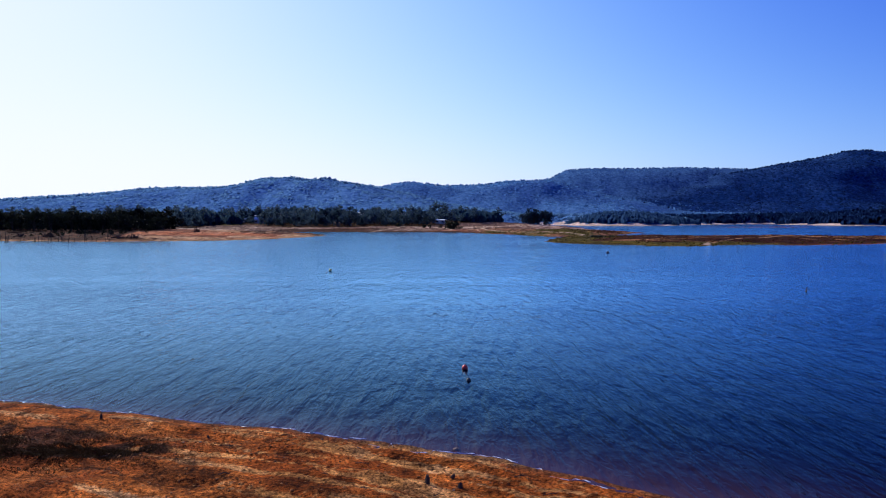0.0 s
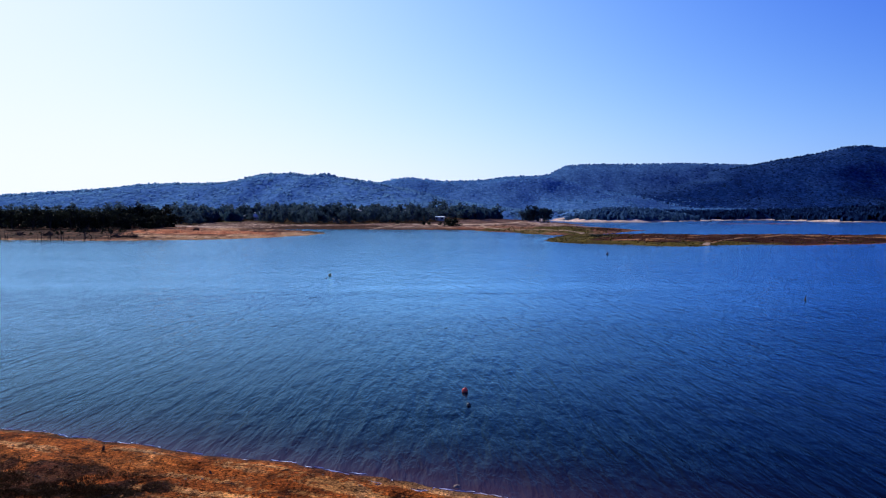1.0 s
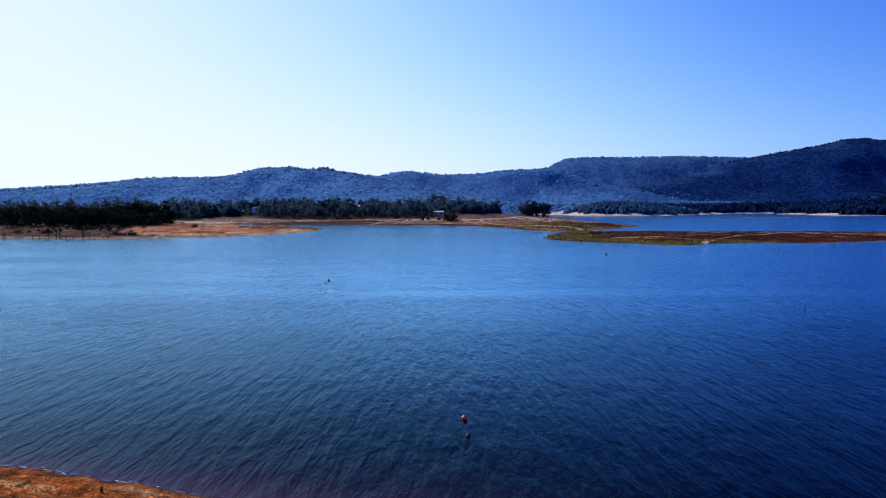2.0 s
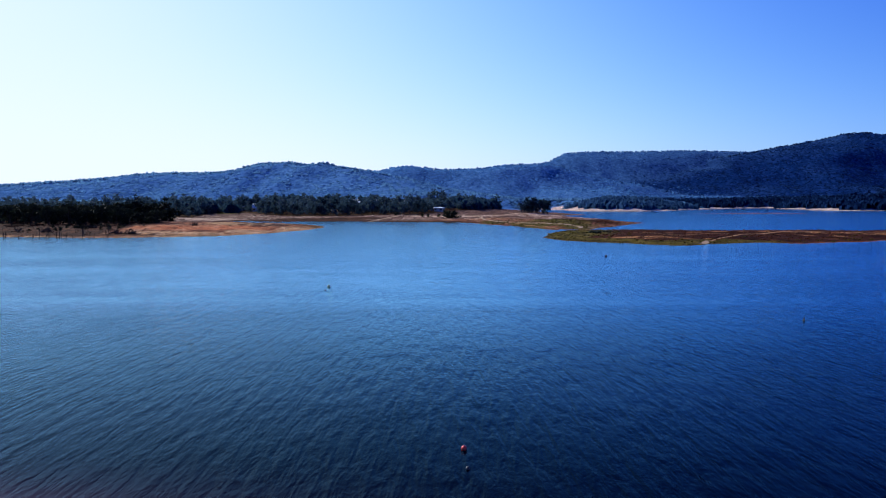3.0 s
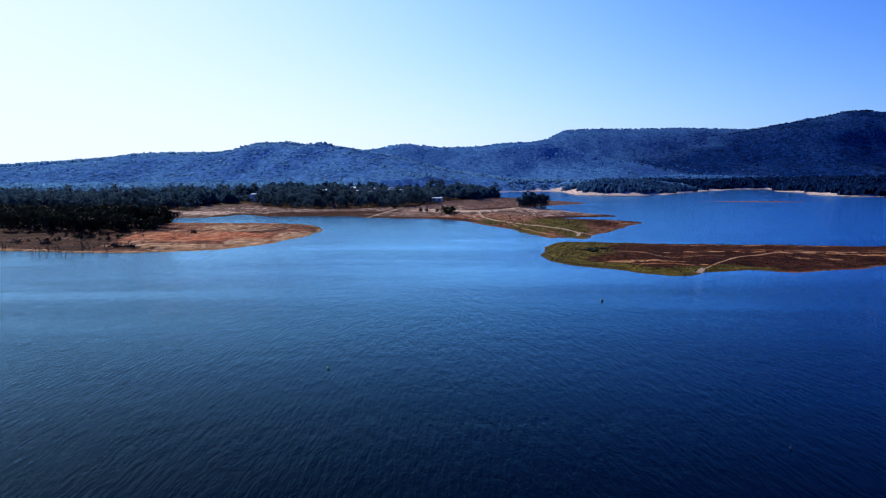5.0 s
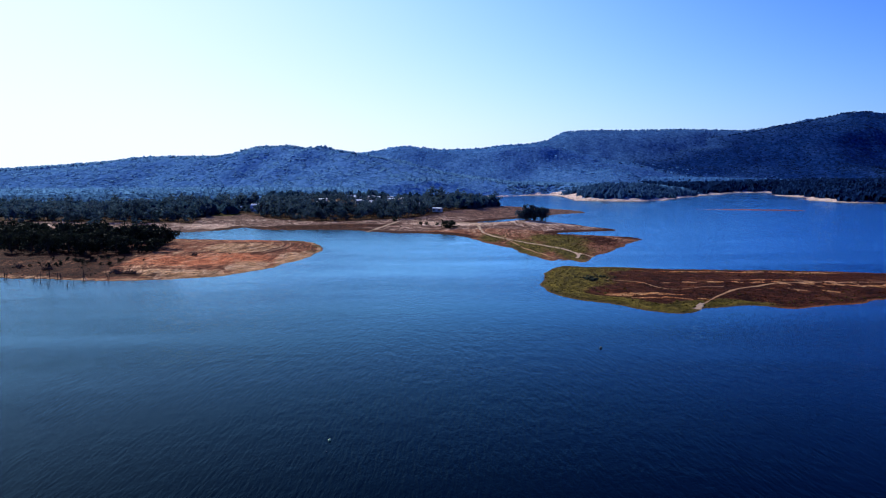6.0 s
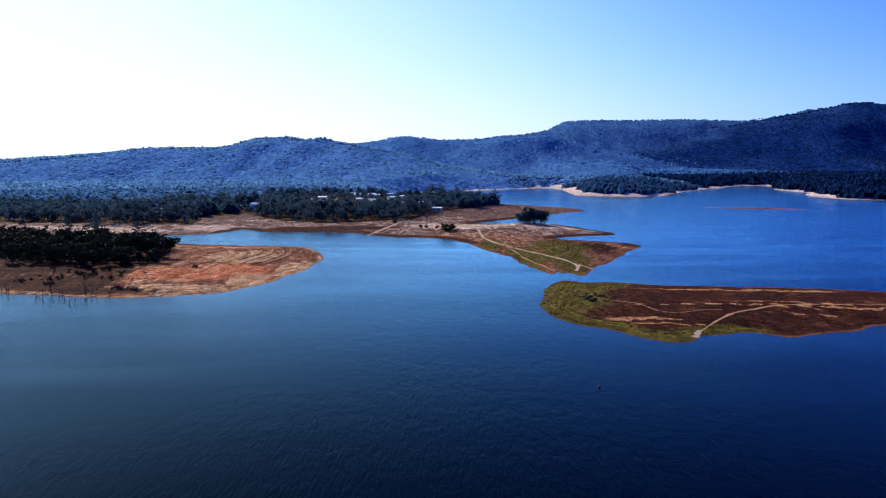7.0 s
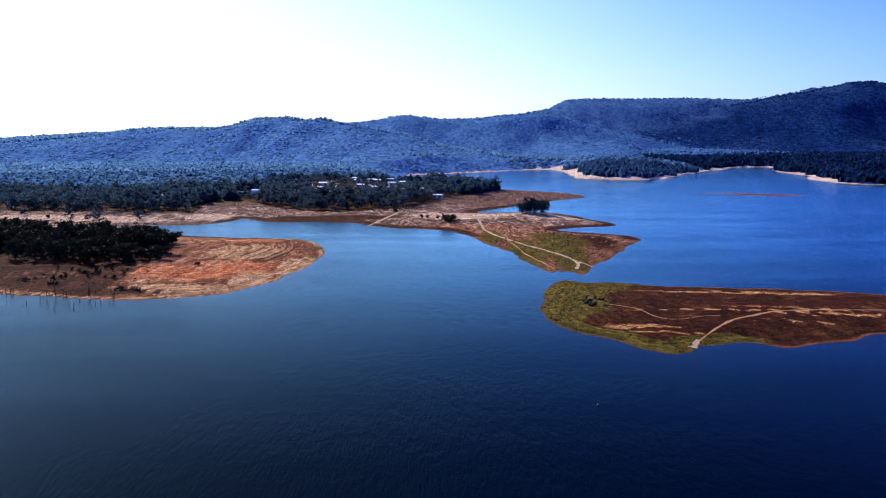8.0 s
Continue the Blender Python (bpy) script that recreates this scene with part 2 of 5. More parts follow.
def foliage_material(name, dark, light, translucent=0.25, island=False, canopy=0.0):
    """Leaves. canopy: how far the leaves of a crown share the upward lie of the whole canopy."""
    m, nt, bsdf, out = material(name)
    if island:
        r = nt.nodes.new("ShaderNodeNewGeometry").outputs["Random Per Island"]
    else:
        r = nt.nodes.new("ShaderNodeObjectInfo").outputs["Random"]
    n = noise_node(nt, position(nt), 0.9, 4.0, 0.7)
    f = calc(nt, "ADD", calc(nt, "MULTIPLY", r, 0.55), calc(nt, "MULTIPLY", n, 0.45))
    c = ramp(nt, f, [(0.15, dark), (0.85, light)])
    nt.links.new(c, bsdf.inputs["Base Color"])
    bsdf.inputs["Roughness"].default_value = 0.6
    bsdf.inputs["Specular IOR Level"].default_value = 0.0 if canopy else 0.02
    if canopy:
        slope = nt.nodes.new("ShaderNodeAttribute")
        slope.attribute_name = "lie"
        lie = nt.nodes.new("ShaderNodeMix")
        lie.data_type = "VECTOR"
        lie.inputs[0].default_value = canopy
        nt.links.new(nt.nodes.new("ShaderNodeNewGeometry").outputs["Normal"], lie.inputs[4])
        nt.links.new(slope.outputs["Vector"], lie.inputs[5])
        unit = nt.nodes.new("ShaderNodeVectorMath")
        unit.operation = "NORMALIZE"
        nt.links.new(lie.outputs[1], unit.inputs[0])
        nt.links.new(unit.outputs[0], bsdf.inputs["Normal"])
    tr = nt.nodes.new("ShaderNodeBsdfTranslucent")
    nt.links.new(c, tr.inputs["Color"])
    mix = nt.nodes.new("ShaderNodeMixShader")
    mix.inputs[0].default_value = translucent
    nt.links.new(bsdf.outputs[0], mix.inputs[1])
    nt.links.new(tr.outputs[0], mix.inputs[2])
    nt.links.new(mix.outputs[0], out.inputs[0])
    return m


SOIL = soil_material()
WATER = water_material()
# gum green pushed to blue: distance haze is mixed into this leaf colour
LEAF_GUM = foliage_material("hazed_gum_leaves", (0.012, 0.027, 0.042), (0.066, 0.108, 0.134), 0.42)
LEAF_DARK = foliage_material("thicket_leaves", (0.006, 0.009, 0.008), (0.028, 0.035, 0.02), 0.15)
LEAF_OLIVE = foliage_material("shrub_leaves", (0.01, 0.015, 0.009), (0.034, 0.04, 0.02), 0.1)
# distance haze is put into the far forests' base colours, bluer than real leaves
LEAF_HAZY_HILL = foliage_material("hazy_hill_leaves", (0.072, 0.17, 0.34), (0.118, 0.242, 0.45), 0.6, True, 0.95)
LEAF_HAZY_RANGE = foliage_material("hazy_range_leaves", (0.052, 0.142, 0.35), (0.1, 0.228, 0.5), 0.6, True, 0.95)
LEAF_HAZY_BACK = foliage_material("hazy_back_leaves", (0.033, 0.092, 0.255), (0.072, 0.158, 0.38), 0.6, True, 0.95)
# shade and lens falloff on the right are put into this darker copy
LEAF_DIMMED = foliage_material("dimmed_forest_leaves", (0.004, 0.015, 0.062), (0.016, 0.041, 0.132), 0.45, True, 0.95)
LEAF_HAZY_VALLEY = foliage_material("hazy_valley_leaves", (0.044, 0.105, 0.215), (0.068, 0.145, 0.28), 0.55, True, 0.9)
LEAF_HAZY_LOW = foliage_material("hazy_lowland_leaves", (0.03, 0.075, 0.16), (0.055, 0.12, 0.24), 0.4, True, 0.75)
LEAF_HAZY_SHORE = foliage_material("hazy_shore_leaves", (0.014, 0.034, 0.054), (0.045, 0.085, 0.12), 0.4, True, 0.4)
BARK = plain("grey_bark", (0.05, 0.042, 0.036), 0.9)
DEADWOOD = plain("dead_wood", (0.055, 0.042, 0.035), 0.95)
TRACK_DARK = plain("dark_rut_soil", (0.09, 0.035, 0.018), 0.95, 0, 0.4, 0.5)
TRACK_FAINT = plain("faint_track_dirt", (0.36, 0.2, 0.09), 0.95, 0, 0.4, 0.5)
TRACK = plain("track_dirt", (0.43, 0.3, 0.18), 0.95, 0, 0.35, 0.5)
RED_PAINT = plain("red_float", (0.8, 0.045, 0.02), 0.35, 0, 0.15)
YELLOW_PAINT = plain("yellow_float", (0.75, 0.85, 0.3), 0.4, 0, 0.15)
DARK_RUBBER = plain("dark_float", (0.02, 0.02, 0.025), 0.5, 0, 0.3)
WHITE_PAINT = plain("white_paint", (0.75, 0.74, 0.7), 0.5, 0, 0.1)
ROOF_WHITE = plain("pale_sheet_roof", (0.8, 0.8, 0.79), 0.32, 0, 0.08, 1.0)
ROOF_GREY = plain("grey_sheet_roof", (0.45, 0.47, 0.5), 0.4, 0, 0.15, 1.0)
WALL_CREAM = plain("cream_wall", (0.55, 0.5, 0.42), 0.8, 0, 0.12, 1.0)
GLASS_DARK = plain("dark_window_glass", (0.02, 0.025, 0.03), 0.1, 0, 0.1)
STONE = plain("shore_stone", (0.2, 0.15, 0.12), 0.9, 0, 0.4, 6.0)


# ---- the lie of the land ----
def lattice(ix, iy, seed):
    h = (ix * 374761393 + iy * 668265263 + seed * 974634777) & 0xFFFFFFFF
    h = ((h ^ (h >> 13)) * 1274126177) & 0xFFFFFFFF
    return ((h ^ (h >> 16)) & 0xFFFF) / 65535.0


def vnoise(x, y, seed=0):
    ix, iy = np.floor(x).astype(np.int64), np.floor(y).astype(np.int64)
    fx, fy = x - ix, y - iy
    fx, fy = fx * fx * (3 - 2 * fx), fy * fy * (3 - 2 * fy)
    a, b = lattice(ix, iy, seed), lattice(ix + 1, iy, seed)
    c, d = lattice(ix, iy + 1, seed), lattice(ix + 1, iy + 1, seed)
    return (a * (1 - fx) + b * fx) * (1 - fy) + (c * (1 - fx) + d * fx) * fy


def fbm(x, y, octaves=4, seed=0):
    total, amp, norm = 0.0, 1.0, 0.0
    for k in range(octaves):
        total = total + amp * vnoise(x * 2 ** k + 17.3 * k, y * 2 ** k - 9.1 * k, seed + k)
        norm += amp
        amp *= 0.5
    return total / norm


def smooth(v, lo, hi):
    t = np.clip((v - lo) / (hi - lo), 0, 1)
    return t * t * (3 - 2 * t)


def along(px, py, line, closed=False):
    """Distance to a line, and how far along its legs the nearest place is."""
    best, where = np.full(px.shape, 1e12), np.zeros(px.shape)
    n = len(line)
    for i in range(n if closed else n - 1):
        (ax, ay), (bx, by) = line[i][:2], line[(i + 1) % n][:2]
        dx, dy = bx - ax, by - ay
        t = np.clip(((px - ax) * dx + (py - ay) * dy) / (dx * dx + dy * dy + 1e-9), 0, 1)
        d = (px - ax - t * dx) ** 2 + (py - ay - t * dy) ** 2
        near = d < best
        best, where = np.where(near, d, best), np.where(near, i + t, where)
    return np.sqrt(best), where


def inside(px, py, line):
    odd = np.zeros(px.shape, bool)
    n = len(line)
    for i in range(n):
        (ax, ay), (bx, by) = line[i], line[(i + 1) % n]
        if ay == by:
            continue
        odd ^= ((ay > py) != (by > py)) & (px < (bx - ax) * (py - ay) / (by - ay) + ax)
    return odd


def rounded(line, closed=False):
    """The line with its corners cut once."""
    out = [] if closed else [line[0]]
    n = len(line)
    for i in range(n if closed else n - 1):
        a, b = line[i], line[(i + 1) % n]
        out += [tuple(p * 0.75 + q * 0.25 for p, q in zip(a, b)), tuple(p * 0.25 + q * 0.75 for p, q in zip(a, b))]
    return out if closed else out + [line[-1]]


NEAR_SHORE = [(-5200, 260), (-900, 160), (-300, 75), (-80, 40), (-30, 28.4), (-15.7, 24.8), (-11.2, 23.6), (-6.8, 21.8), (-3.1, 20.5), (0.2, 19.3),
              (3.0, 17.4), (5.3, 15.8), (12, 11.5), (30, 2), (90, -15), (300, -30), (900, -120), (5200, -400), (5200, -5200), (-5200, -5200)]
SPIT = [(-230, 272), (-195, 264), (-164, 258), (-145, 253), (-128, 248), (-112, 247), (-98, 249), (-89, 252), (-80, 257), (-73, 268), (-66, 287), (-61, 315),
        (-59, 334), (-56, 341), (-62, 366), (-70, 392), (-80, 406), (-94, 412), (-111, 414), (-128, 417), (-146, 419), (-166, 430), (-190, 447), (-225, 466)]
MAIN_SHORE = [(-197, 482), (-184, 478), (-170, 482), (-158, 492), (-149, 511), (-147, 530), (-136, 511), (-115, 496), (-86, 499), (-57, 492), (-45, 472),
              (-25, 462), (2.4, 450), (11.5, 438), (24, 397), (34, 367), (40.5, 326), (46.8, 300), (50.2, 300), (51.2, 306), (54.3, 307)]
TRACK_POINT = [(55, 302), (57.7, 302), (59.6, 292), (65, 302), (71, 323), (82, 334), (100, 379), (116, 399), (118, 417), (102, 433), (86, 441), (69, 453),
               (94, 465), (120, 472), (122, 485), (112, 514), (102, 547), (88, 570), (65, 570), (32, 566)]
FAR_POINT = [(27, 575), (33, 585), (57, 616), (83, 645), (100, 671), (122, 705), (153, 727), (154, 768), (136, 813), (102, 833), (68, 843), (29, 886),
             (-15, 973), (-54, 1151)]
FAR_SHORE = [(-62, 1211), (-39, 1255), (22, 1327), (78, 1380), (141, 1467), (208, 1532), (251, 1533), (243, 1381), (216, 1152), (249, 1115), (285, 1080),
             (324, 1098), (362, 1134), (409, 1235), (486, 1355), (565, 1470), (615, 1535), (697, 1684), (805, 1685), (680, 1441), (645, 1305), (646, 1236),
             (581, 1116), (569, 1003), (576, 961), (615, 962), (800, 900), (1500, 700), (5200, 300)]
MAINLAND = [(-5200, 700), (-900, 420), (-420, 330)] + SPIT + MAIN_SHORE + TRACK_POINT + FAR_POINT + FAR_SHORE + [(5200, 5200), (-5200, 5200)]
BAR = [(34.6, 232), (34, 224), (34.7, 217), (37.7, 209), (44, 199), (50.4, 191), (56, 184), (61, 180), (65, 181), (68, 184), (70, 188), (75, 188),
       (82, 190), (88, 190), (93, 187), (96, 185), (103, 189), (115, 193), (131, 202), (180, 205), (260, 180), (330, 110), (420, -60), (900, -130),
       (500, 150), (330, 228), (220, 248), (163, 255), (131, 262), (112, 266), (91, 269), (72, 276), (58.7, 278), (53, 284), (47.7, 283), (42.6, 269), (36.9, 246)]
ISLET = [(280, 806), (300, 801), (318, 794), (345, 794), (372, 780), (400, 752), (378, 748), (345, 764), (318, 778), (300, 792)]
FORD_ISLE = [(51.4, 303), (54, 305.5), (56, 304), (53.5, 301)]
LANDS = [(rounded(NEAR_SHORE, True), "near"), (rounded(MAINLAND, True), "main"), (rounded(BAR, True), "bar"), (rounded(ISLET, True), "islet"), (FORD_ISLE, "ford")]

# crest lines: (x, y, height), and how wide their flanks are
RIDGES = [
    ([(-2600, 1500, 120), (-1700, 1650, 70), (-1051, 1700, 62), (-884, 1716, 73), (-793, 1725, 81), (-707, 1733, 92), (-621, 1741, 93), (-527, 1750, 93), (-480, 1758, 108),
      (-447, 1764, 117), (-379, 1775, 120), (-320, 1755, 110), (-283, 1742, 116), (-247, 1730, 105), (-190, 1710, 97), (-154, 1695, 88), (-105, 1660, 73),
      (-38, 1610, 52), (25, 1560, 36), (95, 1520, 19)], 330),
    ([(-299, 2700, 134), (-235, 2700, 143), (-171, 2700, 156), (-124, 2700, 162), (1, 2700, 146), (151, 2700, 150), (258, 2700, 164), (386, 2700, 167),
      (472, 2690, 148), (580, 2600, 98), (709, 2450, 36)], 420),
    ([(300, 3650, 184), (435, 3650, 209), (551, 3650, 232), (638, 3650, 274), (754, 3650, 282), (985, 3650, 281), (1217, 3650, 285), (1507, 3650, 278), (1681, 3650, 274)], 600),
    ([(1080, 2500, 24), (1182, 2800, 86), (1290, 3150, 174), (1363, 3300, 236), (1467, 3300, 251), (1590, 3340, 277), (1755, 3400, 300), (1887, 3450, 328), (1969, 3450, 348),
      (2051, 3450, 353), (2161, 3450, 342), (2380, 3450, 318), (3200, 2900, 284)], 640),
    ([(1500, 4250, 280), (1740, 4250, 306), (1893, 4250, 326), (2098, 4250, 359), (2190, 4250, 385), (2234, 4250, 391), (2336, 4250, 384), (2450, 4250, 360)], 300),
    ([(-3500, 2300, 120), (-1653, 2700, 74), (-1546, 2700, 85), (-1419, 2700, 91), (-1291, 2700, 97), (-1164, 2700, 93), (-800, 2700, 90), (-299, 2700, 120)], 360),
    ([(650, 1330, 2), (720, 1330, 10), (830, 1290, 30), (1000, 1260, 46), (1500, 1250, 80), (2600, 1300, 150)], 200),
    ([(285, 1180, 5), (330, 1240, 9), (440, 1480, 10), (480, 1900, 24), (560, 2300, 70)], 120),
    ([(-230, 800, 6), (-120, 800, 12), (-75, 780, 11), (-10, 760, 7)], 110),
    ([(-700, 1250, 14), (-300, 1300, 18), (-60, 1420, 16), (200, 1800, 26)], 260),
]


# blue haze put into each ridge's forest colour: 0 dark, 1 pale
HAZE = np.array([0.95, 0.75, 0.55, 0.0, 0.3, 1.0, 0.0, 0.6, 0.8, 0.9])


def hills(x, y):
    out, which = np.zeros(x.shape), np.zeros(x.shape, int)
    share, shares = np.zeros(x.shape), np.full(x.shape, 1e-9)
    gully = 0.9 * (fbm(x / 230 + 5, y / 520, 3, 40) - 0.5) + 0.4 * (0.45 - np.abs(2 * fbm(x / 340, y / 620, 3, 46) - 1))
    for k, (crest, width) in enumerate(RIDGES):
        least, top, total = np.full(x.shape, 1e9), 0.0, 0.0
        for (ax, ay, az_), (bx, by, bz_) in zip(crest, crest[1:]):
            dx, dy = bx - ax, by - ay
            t = np.clip(((x - ax) * dx + (y - ay) * dy) / (dx * dx + dy * dy), 0, 1)
            d2 = (x - ax - t * dx) ** 2 + (y - ay - t * dy) ** 2
            w = (d2 + 60.0) ** -2.2
            top, total = top + w * (az_ + (bz_ - az_) * t), total + w
            least = np.minimum(least, d2)
        d = np.sqrt(least)
        rise = top / total * np.minimum(np.exp(-(d / width) ** 2 * 1.1) * (1 + (1.2 if k in (0, 5, 9) else 0.7 if k == 2 else 1.0) * gully * smooth(d, 15, width * 0.9)), 1 - 0.3 * d / width)
        which = np.where(rise > out, k, which)
        out = np.maximum(out, rise)
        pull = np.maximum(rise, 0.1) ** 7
        share, shares = share + pull * HAZE[k], shares + pull
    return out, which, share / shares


def terrain(x, y):
    """Height of the ground, distance in from the nearest shore (negative in the water), and the hills' share."""
    x, y = np.asarray(x, float), np.asarray(y, float)
    r = np.hypot(x, y)
    rag = (fbm(x / 14, y / 14, 4, 3) - 0.5) * 7.0 * smooth(r, 120, 240) + (fbm(x / 1.6, y / 1.6, 4, 9) - 0.5) * 0.7 * smooth(-r, -120, -40)
    rag = rag + (fbm(x / 60, y / 60, 3, 5) - 0.5) * 24 * smooth(r, 900, 1300)
    rag = rag * (1 - 0.85 * np.exp(-((x - 56) ** 2 + (y - 304) ** 2) / 20 ** 2))
    z, shore = np.full(x.shape, -50.0), np.full(x.shape, -1e9)
    kind = np.zeros(x.shape, int)
    for k, (line, name) in enumerate(LANDS):
        d, _ = along(x, y, line, True)
        sd = np.where(inside(x, y, line), d, -d) + rag * (0.25 if name in ("islet", "ford") else 1.0)
        p, deep = np.maximum(sd, 0), np.maximum(-sd, 0)
        if name == "near":
            up = np.minimum(0.065 * p, 3 + 0.01 * p)
        elif name == "main":
            up = (3.0 + 2.5 * smooth(r, 900, 1050)) * (1 - np.exp(-p / 40)) + 0.012 * np.minimum(p, 420)
        elif name == "bar":
            up = 2.1 * (1 - np.exp(-p / 20))
        elif name == "islet":
            up = 0.5 * (1 - np.exp(-p / 8))
        else:
            up = 0.25 * (1 - np.exp(-p / 2))
        h = np.where(sd > 0, up, -np.minimum(0.05 * deep, 6.0))
        better = h > z
        z, kind = np.where(better, h, z), np.where(better, k, kind)
        shore = np.maximum(shore, sd)
    hill = np.where(shore > 0, hills(x, y)[0], 0) * smooth(shore, 0, 90)
    land = smooth(shore, 0.3, 6)
    ripple = fbm(shore * 1.9 + 0.8 * fbm(x / 1.5, y / 1.5, 2, 77), (x * 0.93 - y * 0.37) / 2.6, 4, 71) - 0.5
    z = z + ripple * 0.34 * smooth(shore, 0.05, 0.8) * smooth(-r, -70, -35)
    z = z * (1 - smooth(hill, 0, 25)) + hill
    z = z + 2.4 * np.exp(-((x - 68) ** 2 + (y - 516) ** 2) / 22 ** 2) * smooth(shore, 2, 14)
    z = z + land * ((fbm(x / 9, y / 9, 3, 21) - 0.5) * 0.9 * smooth(r, 120, 200) + (fbm(x / 2.2, y / 2.2, 4, 25) - 0.5) * 0.35 * smooth(-r, -90, -40))
    return z, shore, hill, kind


def ground_z(x, y):
    return float(terrain(np.array([x]), np.array([y]))[0][0])


def blobs(x, y, spots):
    """Soft round patches: (x, y, radius across, radius along)."""
    v = np.zeros(x.shape)
    for cx, cy, rx, ry in spots:
        v = np.maximum(v, np.exp(-((x - cx) / rx) ** 2 - ((y - cy) / ry) ** 2))
    return v


def rings():
    fine = np.arange(-37.0, 37.01, 0.19)
    rest = np.concatenate([np.arange(-180, -37, 4.0), fine, np.arange(40, 180, 4.0)])
    return np.radians(rest), np.exp(np.arange(math.log(4.0), math.log(4985.0), 0.0098))


def sheet(name, az, rad, z, fields, mat):
    """One mesh over rings round the origin, closed in the middle."""
    na, nr = len(az), len(rad)
    A, R = np.meshgrid(az, rad)
    co = np.empty((nr * na + 1, 3))
    co[:-1, 0], co[:-1, 1], co[:-1, 2] = (R * np.sin(A)).ravel(), (R * np.cos(A)).ravel(), z.ravel()
    co[-1] = (0, 0, float(z[0].mean()))
    i = np.arange(nr - 1)[:, None] * na + np.arange(na)[None, :]
    j = np.arange(nr - 1)[:, None] * na + (np.arange(na)[None, :] + 1) % na
    quads = np.stack([i, j, j + na, i + na], -1).reshape(-1, 4)
    hub = np.stack([np.full(na, nr * na), (np.arange(na) + 1) % na, np.arange(na)], -1)
    me = bpy.data.meshes.new(name)
    me.vertices.add(len(co))
    me.vertices.foreach_set("co", co.ravel())
    me.loops.add(quads.size + hub.size)
    me.loops.foreach_set("vertex_index", np.concatenate([quads.ravel(), hub.ravel()]))
    me.polygons.add(len(quads) + len(hub))
    starts = np.concatenate([np.arange(len(quads)) * 4, len(quads) * 4 + np.arange(len(hub)) * 3])
    me.polygons.foreach_set("loop_start", starts)
    me.update(calc_edges=True)
    me.validate()
    for p, values in fields.items():
        a = me.attributes.new(p, "FLOAT", "POINT")
        a.data.foreach_set("value", np.append(values.ravel(), 0.0).astype(np.float32))
    me.shade_smooth()
    me.materials.append(mat)
    return new(name, me)


az, rad = rings()
A, R = np.meshgrid(az, rad)
GX, GY = R * np.sin(A), R * np.cos(A)
gz, gshore, ghill, gkind = terrain(GX, GY)
on = gshore > 0
main, bar, near = gkind == 1, gkind == 2, gkind == 0
patch = fbm(GX / 25, GY / 25, 4, 61)

WOOD_FRONT = [(-700, 595), (-450, 558), (-320, 543), (-190, 540), (-191, 548), (-204, 622), (-174, 635), (-142, 588), (-97, 548), (-63, 553), (-38, 567), (-18, 600),
              (8, 662), (37, 704), (62, 755), (60, 800), (0, 860), (-60, 1000), (-110, 1150), (-700, 1200)]
in_wood = inside(GX, GY, WOOD_FRONT)
f_woods = np.where(main & (((R > 900) & (gshore > np.where(GX < 205, 7, 18) + np.where(GX < 205, 22, 70) * (fbm(GX / 70, GY / 70, 3, 63) - 0.5)) & ~((GX > -60) & (GX < 170) & (GY < 900))) | in_wood), 1.0, 0.0)
f_woods = np.where(in_wood & (R < 900), 0.0, f_woods)
f_haze = hills(GX, GY)[2]
f_haze = np.clip(f_haze + 0.25 * (fbm(GX / 170, GY / 170, 3, 91) - 0.5), 0, 1)
gz = gz + f_woods * smooth(ghill, 3, 20) * (fbm(GX / 17, GY / 26, 3, 95) - 0.5) * 5.0
f_grass = np.zeros(R.shape)
f_grass = np.maximum(f_grass, bar * np.maximum(smooth(-gshore, -10, -4) * smooth(-GX, -112, -68) * (GY < 232) * 1.1, smooth(-gshore, -7, -2) * smooth(-GX, -105, -60)))
f_grass = np.maximum(f_grass, bar * blobs(GX, GY, [(40, 240, 12, 34), (48, 245, 13, 30), (60, 265, 16, 14)]))
f_grass = np.maximum(f_grass, main * blobs(GX, GY, [(44, 355, 12, 60), (60, 320, 10, 30), (62, 350, 18, 40), (66, 390, 22, 45), (30, 410, 10, 30)]) * 0.8)
f_grass = np.maximum(f_grass, main * blobs(GX, GY, [(-64, 372, 9, 26), (-62, 345, 7, 16), (-80, 402, 14, 10)]) * 0.5)
f_grass = np.maximum(f_grass, main * blobs(GX, GY, [(-190, 625, 16, 18)]))
f_grass = np.maximum(f_grass, (in_wood & (R < 900)) * 0.42)
f_red = main * 0.95 * blobs(GX, GY, [(-108, 290, 30, 20), (-104, 392, 20, 12), (-92, 306, 24, 18)])
f_red = np.maximum(f_red, main * (R > 560) * blobs(GX, GY, [(90, 720, 60, 60), (50, 650, 40, 40), (590, 1020, 60, 60)]) * 0.36)
f_red = np.maximum(f_red, (gkind == 3) * 0.45)
f_dark = np.maximum(bar * smooth(gshore, -1, 3) * 0.9 + (gkind == 3) * 0.5, main * np.minimum(1.05, np.where(R < 400, np.where(GX < -128, 1.9, 0.7), 1.0) * blobs(GX, GY, [(-185, 296, 60, 46), (-160, 270, 60, 26), (-230, 290, 60, 60), (-150, 262, 46, 16), (-135, 254, 30, 8), (88, 385, 14, 34), (-70, 515, 50, 14), (-110, 512, 30, 14), (-120, 256, 40, 6)])))
f_dark = np.maximum(f_dark, main * (R > 420) * (R < 700) * (GX > -160) * smooth(-gshore, -13, -5) * 0.75)
f_dark = np.maximum(f_dark, (in_wood & (R < 900)) * 1.25)
